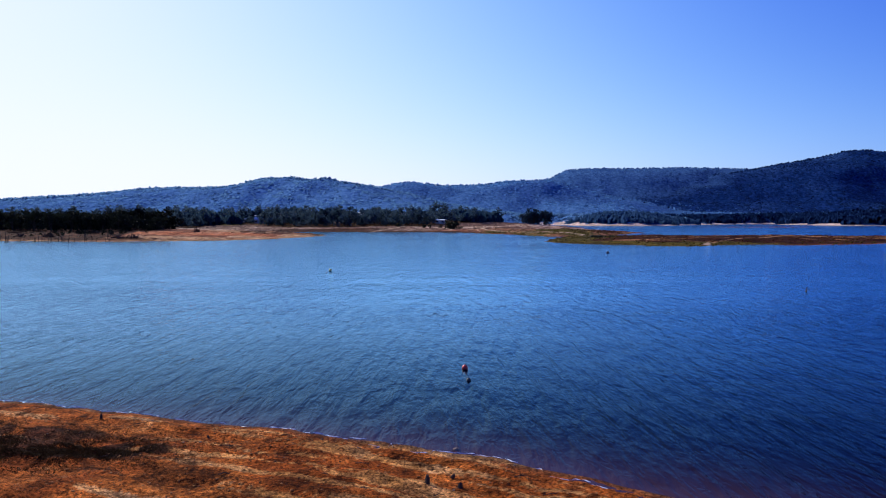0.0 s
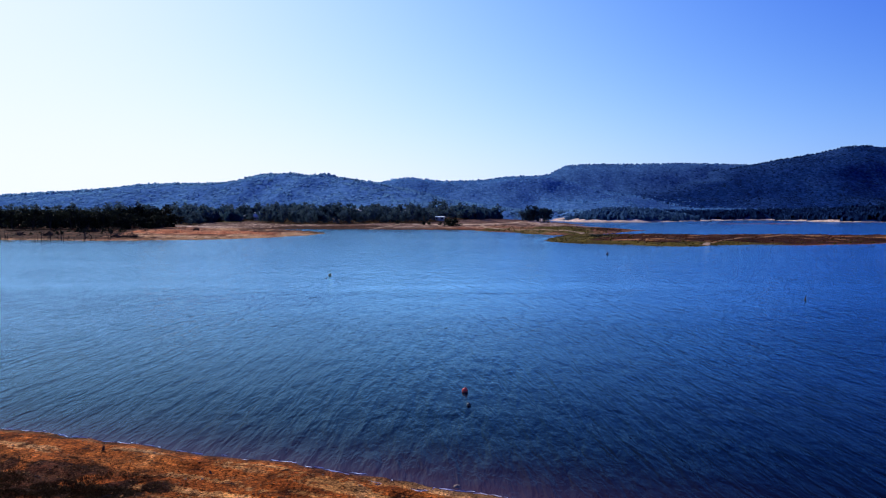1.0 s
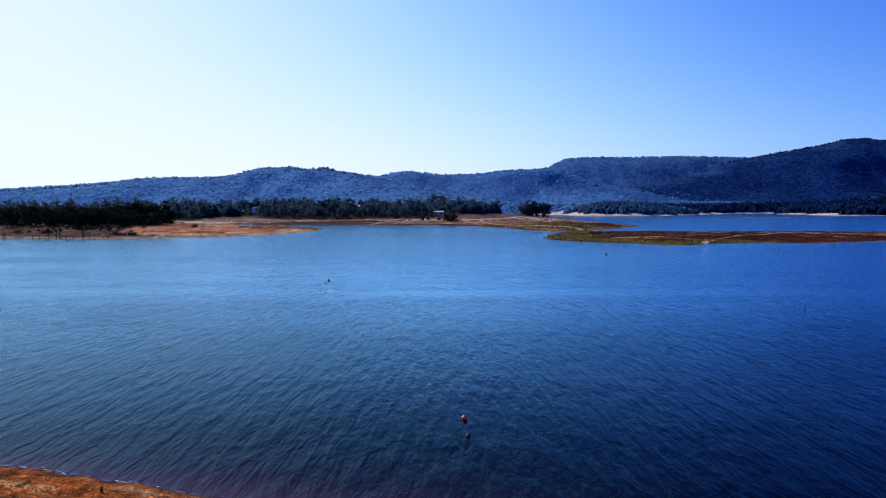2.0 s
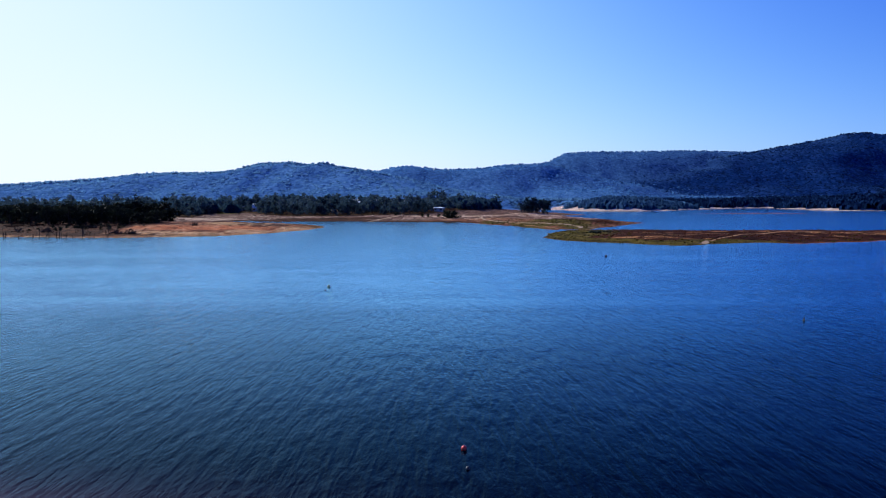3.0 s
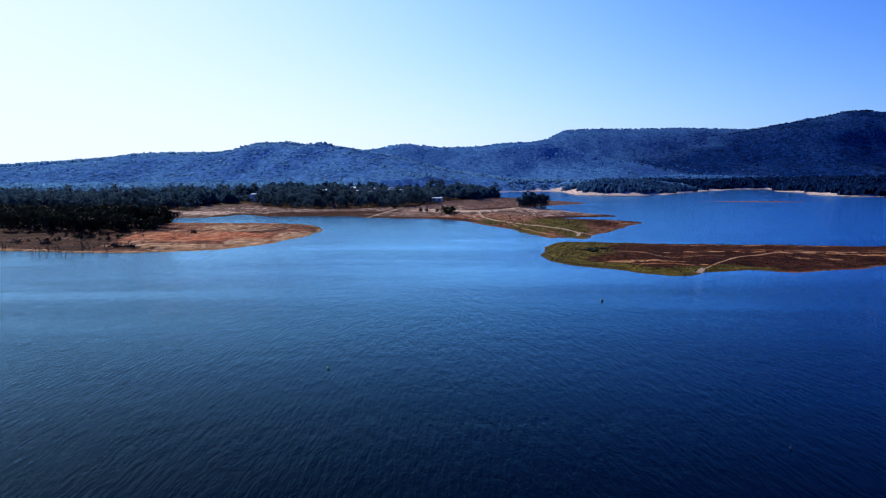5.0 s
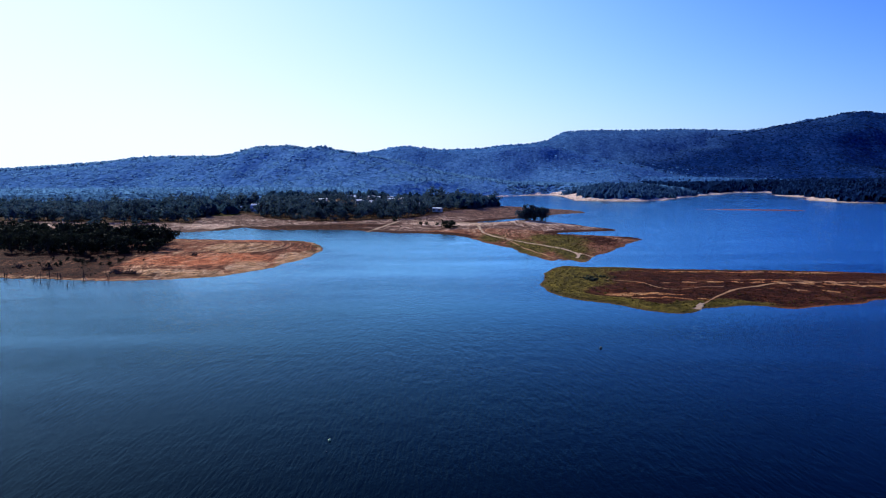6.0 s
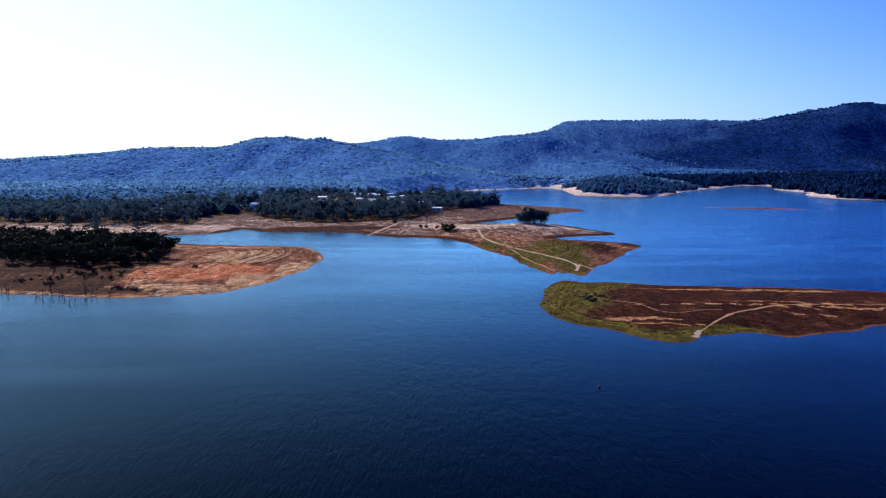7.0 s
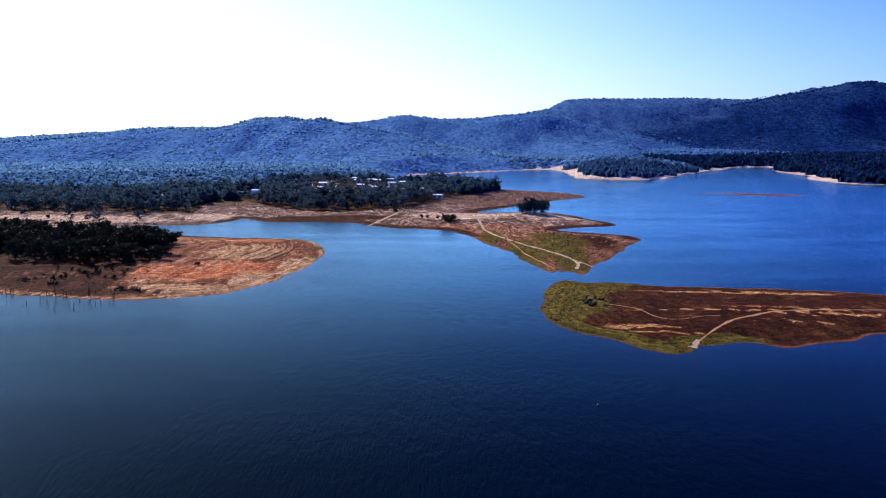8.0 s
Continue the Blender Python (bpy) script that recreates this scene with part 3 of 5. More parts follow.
f_dark = np.maximum(f_dark, near * 1.5 * blobs(GX, GY, [(-9.2, 18.7, 1.9, 0.85), (-13.5, 19.9, 3.6, 1.3), (-11.6, 18.6, 3.2, 0.9)]) * smooth(fbm(GX / 0.7, GY / 0.7, 3, 29), 0.22, 0.55))
f_pale = main * np.maximum(0.4 * smooth(gshore, 3, 12) * (R > 400) * (R < 620), blobs(GX, GY, [(-96, 345, 20, 30), (-100, 260, 26, 9), (-78, 285, 9, 22), (-66, 315, 8, 24), (20, 520, 50, 32), (80, 505, 30, 14), (-165, 520, 30, 24), (-260, 500, 80, 18)]))
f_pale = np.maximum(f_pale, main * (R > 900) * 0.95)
f_pale = np.maximum(f_pale, near * (0.06 + 0.42 * smooth(GX, -9, 0) + 2.6 * (fbm(gshore * 3.4 + 0.6 * fbm(GX / 2, GY / 2, 2, 12), (GX * 0.93 - GY * 0.37) / 3.5, 4, 88) - 0.5)))
f_pale = np.maximum(f_pale, bar * blobs(GX, GY, [(165, 213, 40, 7)]) * 0.75)
lines = fbm(gshore / 1.5 + 4 * fbm(GX / 35, GY / 35, 2, 13), (GX + GY) / 45, 3, 55)
across = GY + 0.1 * (GX - 60) + 9 * fbm(GX / 45, GY / 45, 2, 18)
streaks = fbm(across / 1.9, GX / 42, 3, 57)
bar_zone = np.clip(0.25 + blobs(GX, GY, [(75, 203, 26, 7), (160, 212, 60, 11), (140, 256, 60, 6), (100, 222, 40, 6)]), 0, 1)
f_streak = bar * smooth(streaks, 0.53, 0.62) * smooth(gshore, 4, 9) * bar_zone * 0.9
f_line = ((main & (R < 420)) * 0.6) * smooth(lines, 0.58, 0.66) * smooth(gshore, 3, 7) * smooth(fbm(GX / 16, GY / 16, 2, 33), 0.3, 0.55) * 0.85
f_line = np.maximum(f_line, f_streak)
wash = fbm(gshore / 2.6 + 3 * fbm(GX / 30, GY / 30, 2, 14), (GX - GY) / 26, 3, 59)
f_line = np.maximum(f_line, main * (R < 345) * (GX < -100) * smooth(wash, 0.54, 0.62) * smooth(gshore, 1, 4) * 0.5)
f_pale = np.maximum(f_pale, f_line)
f_dark, f_red = f_dark * (1 - f_line), f_red * (1 - 0.6 * f_line)
rim = main * (R < 440) * (GX < 0) * smooth(gshore, 0.0, 0.4) * smooth(-gshore, -4.5, -1.5) * 0.8
f_pale = np.maximum(f_pale, rim)
f_dark = f_dark * (1 - rim)
f_wet = smooth(-gshore, -1.6, -0.1) * on * (R > 100) * (1 - rim) + smooth(-gshore, -0.55, -0.05) * on * (R <= 100) + (~on)
ground = sheet("ground", az, rad, gz, {"woods": f_woods, "haze": f_haze, "grass": f_grass, "red": f_red, "dark": f_dark, "pale": f_pale, "wet": f_wet, "far_pale": np.maximum(0.75 * smooth(R, 850, 950), 0.28 * smooth(R, 420, 500)), "rich": near * 1.0 + bar * 0.8 + (gkind == 3) * 1.0 + np.where(GX > 15, 0.35, 0.45) * (main & (R < 470)), "strand": np.clip(gshore, -5, 400) * np.where(R < 120, 8.0, 1.0), "bare": np.where(R < 120, 0.8, 1.0) * (1 - 0.8 * f_woods) * (1 - 0.3 * main * np.clip(f_dark, 0, 1)) * smooth(-R, -1900, -900)}, SOIL)
tagged(ground, "bare brown and red drought-exposed lake shore rising to wooded hills", "ground", kind="structure")

waz = np.radians(np.concatenate([np.arange(-180, -40, 5.0), np.arange(-40, 40.01, 1.0), np.arange(45, 180, 5.0)]))
wrad = np.exp(np.arange(math.log(4.0), math.log(4985.0), 0.03))
WA, WR = np.meshgrid(waz, wrad)
wz, wshore, _, _ = terrain(WR * np.sin(WA), WR * np.cos(WA))
shallow = np.exp(-np.maximum(-wshore, 0) / (1.3 + 0.008 * WR)) * 0.75 * smooth(-WR, -560, -420) * np.where((WR > 120) & (WR * np.sin(WA) > 20), 0.12, 1.0)
water = sheet("water", waz, wrad, np.zeros(WR.shape), {"shallow": shallow}, WATER)
tagged(water, "deep blue rippled lake water", "water", kind="structure")


# ---- helpers for things ----
def part(name, bm, mat, parent=None, label=""):
    me = bpy.data.meshes.new(name)
    bm.normal_update()
    bm.to_mesh(me)
    bm.free()
    me.materials.append(mat)
    ob = new(name, me)
    if parent is not None:
        ob.parent = parent
    if label:
        ob["label"] = label
    return ob


def empty(name):
    return new(name)


def box(bm, cx, cy, cz, sx, sy, sz, turn=0.0, bevel=0.0):
    made = bmesh.ops.create_cube(bm, size=1.0, matrix=pose(cx, cy, cz, 0, 0, turn) @ Matrix.Diagonal((sx, sy, sz, 1)))
    if bevel:
        edges = list({e for v in made["verts"] for e in v.link_edges})
        bmesh.ops.bevel(bm, geom=edges, offset=bevel, segments=1, affect="EDGES")


def limb(bm, points, radii, sides=6):
    """A tapered, bending stem through the points."""
    loops = []
    for i, (p, r) in enumerate(zip(points, radii)):
        a, b = points[max(i - 1, 0)], points[min(i + 1, len(points) - 1)]
        q = (Vector(b) - Vector(a)).to_track_quat("Z", "Y")
        loops.append([bm.verts.new(Vector(p) + q @ Vector((r * math.cos(k * math.tau / sides), r * math.sin(k * math.tau / sides), 0))) for k in range(sides)])
    for lo, hi in zip(loops, loops[1:]):
        for k in range(sides):
            bm.faces.new((lo[k], lo[(k + 1) % sides], hi[(k + 1) % sides], hi[k]))
    bm.faces.new(loops[-1])
    bm.faces.new(loops[0][::-1])


def leaf_clump(bm, rng, c, size, blades):
    """A tuft of small bent leaf sprays round a place."""
    for _ in range(blades):
        d = Vector((rng.gauss(0, 1), rng.gauss(0, 1), rng.gauss(0, 0.7)))
        o = Vector(c) + d * size * 0.42
        n = Vector((rng.gauss(0, 1), rng.gauss(0, 1), rng.gauss(0, 1))).normalized()
        u = n.orthogonal().normalized()
        w = n.cross(u)
        s = size * rng.uniform(0.35, 0.7)
        pts = [o + u * s, o + w * s * 0.55 + n * s * 0.2, o - u * s, o - w * s * 0.55 + n * s * 0.2]
        bm.faces.new([bm.verts.new(p) for p in pts])


def make_tree(name, seed, height, spread, trunk_share, clumps, leaf_mat, label, clump=1.0, leaves=9, stems=1):
    rng = random.Random(seed)
    ob = empty(name)
    tagged(ob, label, "tree")
    wood, crown = bmesh.new(), bmesh.new()
    tips = []
    for s in range(stems):
        lean = Vector((rng.uniform(-1, 1), rng.uniform(-1, 1), 0)) * height * (0.05 if stems == 1 else 0.2)
        base = Vector((rng.uniform(-0.4, 0.4), rng.uniform(-0.4, 0.4), -0.3)) * (stems > 1) + Vector((0, 0, -0.3))
        fork = base + lean * 0.5 + Vector((0, 0, height * trunk_share))
        top = base + lean + Vector((0, 0, height * 0.86))
        r = height * 0.022
        limb(wood, [base, base * 0.5 + fork * 0.5 + Vector((rng.uniform(-1, 1), rng.uniform(-1, 1), 0)) * r, fork, fork * 0.4 + top * 0.6, top], [r * 1.5, r, r * 0.8, r * 0.45, r * 0.15])
        tips.append(top)
        for k in range(5 if stems == 1 else 3):
            h = rng.uniform(0.0, 0.7)
            start = fork.lerp(top, h)
            a = rng.uniform(0, math.tau)
            reach = spread * rng.uniform(0.5, 0.95) * (1 - 0.4 * h)
            end = start + Vector((math.cos(a) * reach, math.sin(a) * reach, height * rng.uniform(0.1, 0.26)))
            limb(wood, [start, start.lerp(end, 0.5) + Vector((0, 0, height * 0.03)), end], [r * 0.5, r * 0.3, r * 0.1], 5)
            tips.append(end)
    for k in range(clumps):
        t = tips[k % len(tips)]
        c = t + Vector((rng.gauss(0, spread * 0.26), rng.gauss(0, spread * 0.26), rng.gauss(0, height * 0.085)))
        c.z = max(c.z, height * (trunk_share * 0.85))
        leaf_clump(crown, rng, c, clump * rng.uniform(0.7, 1.3), leaves)
    part("trunk", wood, BARK, ob)
    part("crown", crown, leaf_mat, ob)
    return ob


PLACED = []


def plant(kinds, x, y, size, rng, group, sink=0.0):
    """Sets one of the kinds at a place: the first time the built one, then copies of it."""
    fresh = [k for k, entry in enumerate(kinds) if not entry[1]]
    i = fresh[0] if fresh else rng.randrange(len(kinds))
    base, used = kinds[i]
    m = pose(x, y, ground_z(x, y) - sink, 0, 0, rng.uniform(0, 360))
    if not used:
        base.matrix_basis = m @ Matrix.Diagonal((size, size, size * 1.0, 1))
        kinds[i] = (base, True)
        ob = base
    else:
        k = size / base.scale[0]
        ob = copy_thing(base, m @ Matrix.Diagonal((k, k, k, 1)))
    tagged(ob, group=group)
    PLACED.append((x, y))
    return ob


def bulk(name, kinds, places, leaf_mat, label):
    """Many more trees of these kinds, joined into one mesh."""
    co, idx, start, mats, base_v, base_l = [], [], [], [], 0, 0
    for x, y, size in places:
        tree = kinds[rng.randrange(len(kinds))][0]
        a, z = rng.uniform(0, math.tau), ground_z(x, y)
        c, s = math.cos(a) * size, math.sin(a) * size
        for child in tree.children:
            me = child.data
            v = np.empty(len(me.vertices) * 3)
            me.vertices.foreach_get("co", v)
            v = v.reshape(-1, 3)
            co.append(np.stack([v[:, 0] * c - v[:, 1] * s + x, v[:, 0] * s + v[:, 1] * c + y, v[:, 2] * size + z], -1))
            li, ls = np.empty(len(me.loops), np.int32), np.empty(len(me.polygons), np.int32)
            me.loops.foreach_get("vertex_index", li)
            me.polygons.foreach_get("loop_start", ls)
            idx.append(li + base_v)
            start.append(ls + base_l)
            mats.append(np.full(len(ls), 0 if child.name.startswith("crown") else 1, np.int32))
            base_v, base_l = base_v + len(v), base_l + len(li)
    me = bpy.data.meshes.new(name)
    me.vertices.add(base_v)
    me.vertices.foreach_set("co", np.concatenate(co).ravel())
    me.loops.add(base_l)
    me.loops.foreach_set("vertex_index", np.concatenate(idx))
    me.polygons.add(sum(len(s) for s in start))
    me.polygons.foreach_set("loop_start", np.concatenate(start))
    me.materials.append(leaf_mat)
    me.materials.append(BARK)
    me.polygons.foreach_set("material_index", np.concatenate(mats))
    me.update(calc_edges=True)
    return tagged(new(name, me), label, "trees", kind="stuff")


def clump_cloud(name, xs, ys, zs, size, tall, mat, seed):
    """Very many tufts as one mesh of ragged small domes."""
    rng = np.random.default_rng(seed)
    bm = bmesh.new()
    bmesh.ops.create_icosphere(bm, subdivisions=1, radius=1.0)
    bv = np.array([v.co[:] for v in bm.verts])
    bf = np.array([[v.index for v in f.verts] for f in bm.faces])
    bm.free()
    n, nv = len(xs), len(bv)
    co = bv[None] * (1 + rng.uniform(-0.42, 0.42, (n, nv, 1)))
    a = rng.uniform(0, math.tau, n)
    c, s = np.cos(a)[:, None], np.sin(a)[:, None]
    x, y, z = co[..., 0] * c - co[..., 1] * s, co[..., 0] * s + co[..., 1] * c, co[..., 2]
    out = np.stack([x * size[:, None] + xs[:, None], y * size[:, None] + ys[:, None], z * tall[:, None] + zs[:, None]], -1).reshape(-1, 3)
    faces = (bf[None] + np.arange(n)[:, None, None] * nv).reshape(-1, 3)
    me = bpy.data.meshes.new(name)
    me.vertices.add(len(out))
    me.vertices.foreach_set("co", out.ravel())
    me.loops.add(faces.size)
    me.loops.foreach_set("vertex_index", faces.ravel())
    me.polygons.add(len(faces))
    me.polygons.foreach_set("loop_start", np.arange(len(faces)) * 3)
    me.update(calc_edges=True)
    me.shade_smooth()
    step = 18.0
    zx = terrain(xs + step, ys)[0] - terrain(xs - step, ys)[0]
    zy = terrain(xs, ys + step)[0] - terrain(xs, ys - step)[0]
    lie = np.stack([-zx * 0.9 / (2 * step), -zy * 0.9 / (2 * step), np.ones(n)], -1)
    lie /= np.linalg.norm(lie, axis=1)[:, None]
    field = me.attributes.new("lie", "FLOAT_VECTOR", "POINT")
    field.data.foreach_set("vector", np.repeat(lie, nv, axis=0).astype(np.float32).ravel())
    me.materials.append(mat)
    return new(name, me)


def leaf_cloud(name, xs, ys, zs, size, tall, mat, seed, sprays):
    """Very many tree crowns as one mesh of ragged upright sprays of leaves."""
    rng = np.random.default_rng(seed)
    n = len(xs)
    ring = np.array([(-0.55, 0.0), (0.5, 0.0), (1.0, 0.55), (0.35, 1.0), (-0.45, 0.92), (-1.0, 0.45)])
    nv = len(ring)
    co = np.empty((n, sprays, nv, 3))
    turn0 = rng.uniform(0, math.tau, n)
    for k in range(sprays):
        a = turn0 + math.pi * k / sprays + rng.uniform(-0.4, 0.4, n)
        u = ring[None, :, 0] * (1 + rng.uniform(-0.35, 0.35, (n, nv)))
        v = ring[None, :, 1] * (1 + rng.uniform(-0.3, 0.3, (n, nv)))
        lean, ox, oy = rng.uniform(-0.5, 0.5, n)[:, None], rng.uniform(-0.3, 0.3, n)[:, None], rng.uniform(-0.3, 0.3, n)[:, None]
        c, s = np.cos(a)[:, None], np.sin(a)[:, None]
        co[:, k, :, 0] = xs[:, None] + size[:, None] * (u * c - v * lean * s + ox)
        co[:, k, :, 1] = ys[:, None] + size[:, None] * (u * s + v * lean * c + oy)
        co[:, k, :, 2] = zs[:, None] + tall[:, None] * v
    me = bpy.data.meshes.new(name)
    me.vertices.add(n * sprays * nv)
    me.vertices.foreach_set("co", co.ravel())
    me.loops.add(n * sprays * nv)
    me.loops.foreach_set("vertex_index", np.arange(n * sprays * nv))
    me.polygons.add(n * sprays)
    me.polygons.foreach_set("loop_start", np.arange(n * sprays) * nv)
    me.update(calc_edges=True)
    step = 18.0
    zx = terrain(xs + step, ys)[0] - terrain(xs - step, ys)[0]
    zy = terrain(xs, ys + step)[0] - terrain(xs, ys - step)[0]
    lie = np.stack([-zx * 0.9 / (2 * step), -zy * 0.9 / (2 * step), np.ones(n)], -1)
    lie /= np.linalg.norm(lie, axis=1)[:, None]
    field = me.attributes.new("lie", "FLOAT_VECTOR", "POINT")
    field.data.foreach_set("vector", np.repeat(lie, nv * sprays, axis=0).astype(np.float32).ravel())
    me.materials.append(mat)
    return new(name, me)


def ribbon(name, line, width, lift, mat, label, step=2.0):
    """A worn track draped over the ground."""
    line = rounded(rounded(line))
    pts = []
    for (ax, ay), (bx, by) in zip(line, line[1:]):
        n = max(1, int(math.hypot(bx - ax, by - ay) / step))
        pts += [(ax + (bx - ax) * k / n, ay + (by - ay) * k / n) for k in range(n)]
    pts.append(line[-1])
    xy = np.array(pts)
    d = np.gradient(xy, axis=0)
    d /= np.linalg.norm(d, axis=1)[:, None] + 1e-9
    side = np.stack([-d[:, 1], d[:, 0]], -1)
    w = width * (0.1 + 1.8 * fbm(xy[:, 0] / 4, xy[:, 1] / 4, 3, 70))
    bm = bmesh.new()
    rows = []
    for u, drop in ((-0.65, -0.25), (-0.45, 1.0), (0.0, 0.7), (0.45, 1.0), (0.65, -0.25)):
        q = xy + side * (w * u)[:, None]
        z = terrain(q[:, 0], q[:, 1])[0] + lift * drop
        rows.append([bm.verts.new((a, b, c)) for (a, b), c in zip(q, z)])
    for lo, hi in zip(rows, rows[1:]):
        for k in range(len(lo) - 1):
            bm.faces.new((lo[k], lo[k + 1], hi[k + 1], hi[k]))
    ob = part(name, bm, mat)
    return tagged(ob, label, "track", kind="structure")


# ---- tracks ----
ribbon("dirt_track", [(-36, 579), (-19.5, 552), (4.6, 535), (23, 510), (27.2, 493), (27.2, 465), (28, 435), (37.5, 403), (48, 371), (57.4, 346), (63, 330), (64, 320), (60, 306)],
       1.25, 0.12, TRACK, "pale dirt track along the grassy point")
ribbon("dirt_track", [(63, 330), (66, 322), (69, 314)], 1.1, 0.12, TRACK, "pale dirt track branching to the ford")
ribbon("dirt_track", [(38, 399), (41.6, 366), (42.5, 347), (47.3, 324), (50.6, 307)], 0.6, 0.1, TRACK_FAINT, "faint washed-out track by the water")
ribbon("dirt_track", [(-50, 474), (-43, 494), (-37, 521), (-30, 546)], 1.7, 0.12, TRACK, "pale boat-launching track down the bank")
ribbon("dirt_track", [(69.6, 187), (72, 191), (77, 197), (85, 207), (93, 214), (102, 219), (113, 223), (127, 225), (150, 225), (190, 222)], 0.8, 0.04, TRACK_FAINT,
       "pale worn track along the brown bar")
ribbon("dirt_track", [(68.6, 185.6), (70, 188), (72.5, 192)], 1.9, 0.12, TRACK, "pale sandy ramp at the water's edge")
ribbon("dirt_track", [(56, 234), (62, 230), (65, 223), (67, 215), (74, 212), (82, 216), (91, 217)], 0.45, 0.03, TRACK_FAINT, "thin worn path over the brown bar")
ribbon("village_road", [(-96, 640), (-104, 690), (-112, 740), (-126, 830)], 8.0, 0.2, TRACK, "pale road climbing through the village")

RUT_TOPS = [(-79, 380), (-80.4, 380), (-84, 383), (-85.6, 383), (-89, 381), (-90.4, 380), (-94, 376), (-95.2, 375)]
for k, (sx, sy) in enumerate(RUT_TOPS):
    run, bow = (62, 56, 66, 48, 52, 60, 44, 38)[k], (3.5, 3.0, 4.5, 4.0, 3.0, 3.5, 2.5, 2.0)[k]
    ribbon("wheel_rut", [(sx, sy), (sx + bow, sy - run * 0.3), (sx + bow * 0.8, sy - run * 0.6), (sx - 1.5, sy - run)],
           0.5, 0.16, TRACK_FAINT if k % 2 else TRACK_DARK, "curved wheel rut in the red soil of the spit")

# ---- houses ----
HOUSES = []


def make_house(seed, x, y, length, depth, turn, roof_mat, label, curved=False):
    rng = random.Random(seed)
    ob = empty("house")
    h = 3.0
    bm = bmesh.new()
    box(bm, 0, 0, h / 2 - 0.3, length, depth, h + 0.6)
    part("wall", bm, WALL_CREAM, ob)
    bm = bmesh.new()
    e, rise = 0.5, depth * (0.3 if curved else 0.13)
    n = 9 if curved else 3
    prof = []
    for k in range(n):
        u = -1 + 2 * k / (n - 1)
        zz = h + (rise * 2.2 * math.sqrt(max(0.0, 1 - u * u)) if curved else rise * (1 - abs(u))) - (0 if curved else 0.05)
        prof.append((u * (depth / 2 + e), zz))
    prof2 = [(a, b + 0.16) for a, b in prof]
    outline = prof + prof2[::-1]
    ends = []
    for sx in (-1, 1):
        ends.append([bm.verts.new((sx * (length / 2 + e), a, b)) for a, b in outline])
    m = len(outline)
    for k in range(m):
        bm.faces.new((ends[0][k], ends[0][(k + 1) % m], ends[1][(k + 1) % m], ends[1][k]))
    for k in range(n - 1):
        for loop in ends:
            bm.faces.new((loop[k], loop[k + 1], loop[m - 2 - k], loop[m - 1 - k]))
    bmesh.ops.recalc_face_normals(bm, faces=bm.faces)
    part("roof", bm, roof_mat, ob)
    for sx in (-1, 1):
        bm = bmesh.new()
        vs = [bm.verts.new((sx * (length / 2 - 0.02), a * depth / (depth + 2 * e), b)) for a, b in prof]
        bm.faces.new(vs)
        g = bmesh.ops.extrude_face_region(bm, geom=bm.faces[:])
        bmesh.ops.translate(bm, verts=[v for v in g["geom"] if isinstance(v, bmesh.types.BMVert)], vec=(-sx * 0.2, 0, 0))
        bmesh.ops.recalc_face_normals(bm, faces=bm.faces)
        part("gable", bm, WALL_CREAM, ob)
    for k in range(3):
        bm = bmesh.new()
        wx = (-0.32 + 0.32 * k) * length
        if k == 1:
            box(bm, wx, -depth / 2 - 0.03, 1.05, 0.95, 0.08, 2.1)
            part("door", bm, WHITE_PAINT, ob)
        else:
            box(bm, wx, -depth / 2 - 0.02, 1.5, 1.7, 0.06, 1.2)
            win = part("window", bm, GLASS_DARK, ob)
            bm = bmesh.new()
            box(bm, wx, -depth / 2 - 0.06, 0.86, 1.9, 0.14, 0.08)
            part("sill", bm, WHITE_PAINT, win)
    ob.matrix_basis = pose(x, y, ground_z(x, y) + 0.1, 0, 0, turn)
    tagged(ob, label, "house", "houses of the lakeside village")
    HOUSES.append((x, y))
    return ob


HOUSE_ROWS = [(-2, 652, 10, 6, 4), (-131, 775, 15, 9, 10), (-170, 655, 9, 7, -8), (-190, 668, 10, 7, 20), (-151, 810, 10, 7, 5), (-137, 830, 11, 8, -12), (-124, 950, 12, 8, 8),
              (-95, 940, 11, 8, 15), (-85, 880, 12, 8, -5), (-92, 815, 12, 8, 6), (-78, 875, 10, 7, 12), (-72, 800, 11, 8, -6), (-56, 840, 13, 8, 4), (-54, 795, 12, 8, -3),
              (-37, 790, 14, 8, 3), (-24, 795, 16, 8, 0), (-208, 668, 10, 7, 15), (-118, 700, 9, 7, 12), (-68, 715, 9, 6, -9), (-101, 870, 10, 7, 4), (-110, 905, 9, 7, 25), (-64, 910, 10, 7, 0), (-46, 860, 10, 7, 18), (-322, 620, 10, 7, 0), (-300, 670, 11, 7, 10), (-252, 640, 10, 7, -10)]
for k, (hx, hy, hl, hd, ht) in enumerate(HOUSE_ROWS):
    if hy > 750:
        hx, hy = hx * 0.88, hy * 0.88
    white = k % 5 not in (1, 3)
    make_house(k, hx, hy, hl * (0.72 if hy > 680 else 0.85), hd * 0.85, ht + (k * 37 % 50) - 25, ROOF_WHITE if white else ROOF_GREY,
               "low cream house with a rounded white shed roof beside a lawn" if k == 2 else ("low cream house with a pale sheet-metal roof among trees" if white else "low cream house with a grey sheet-metal roof among trees"), k == 2)

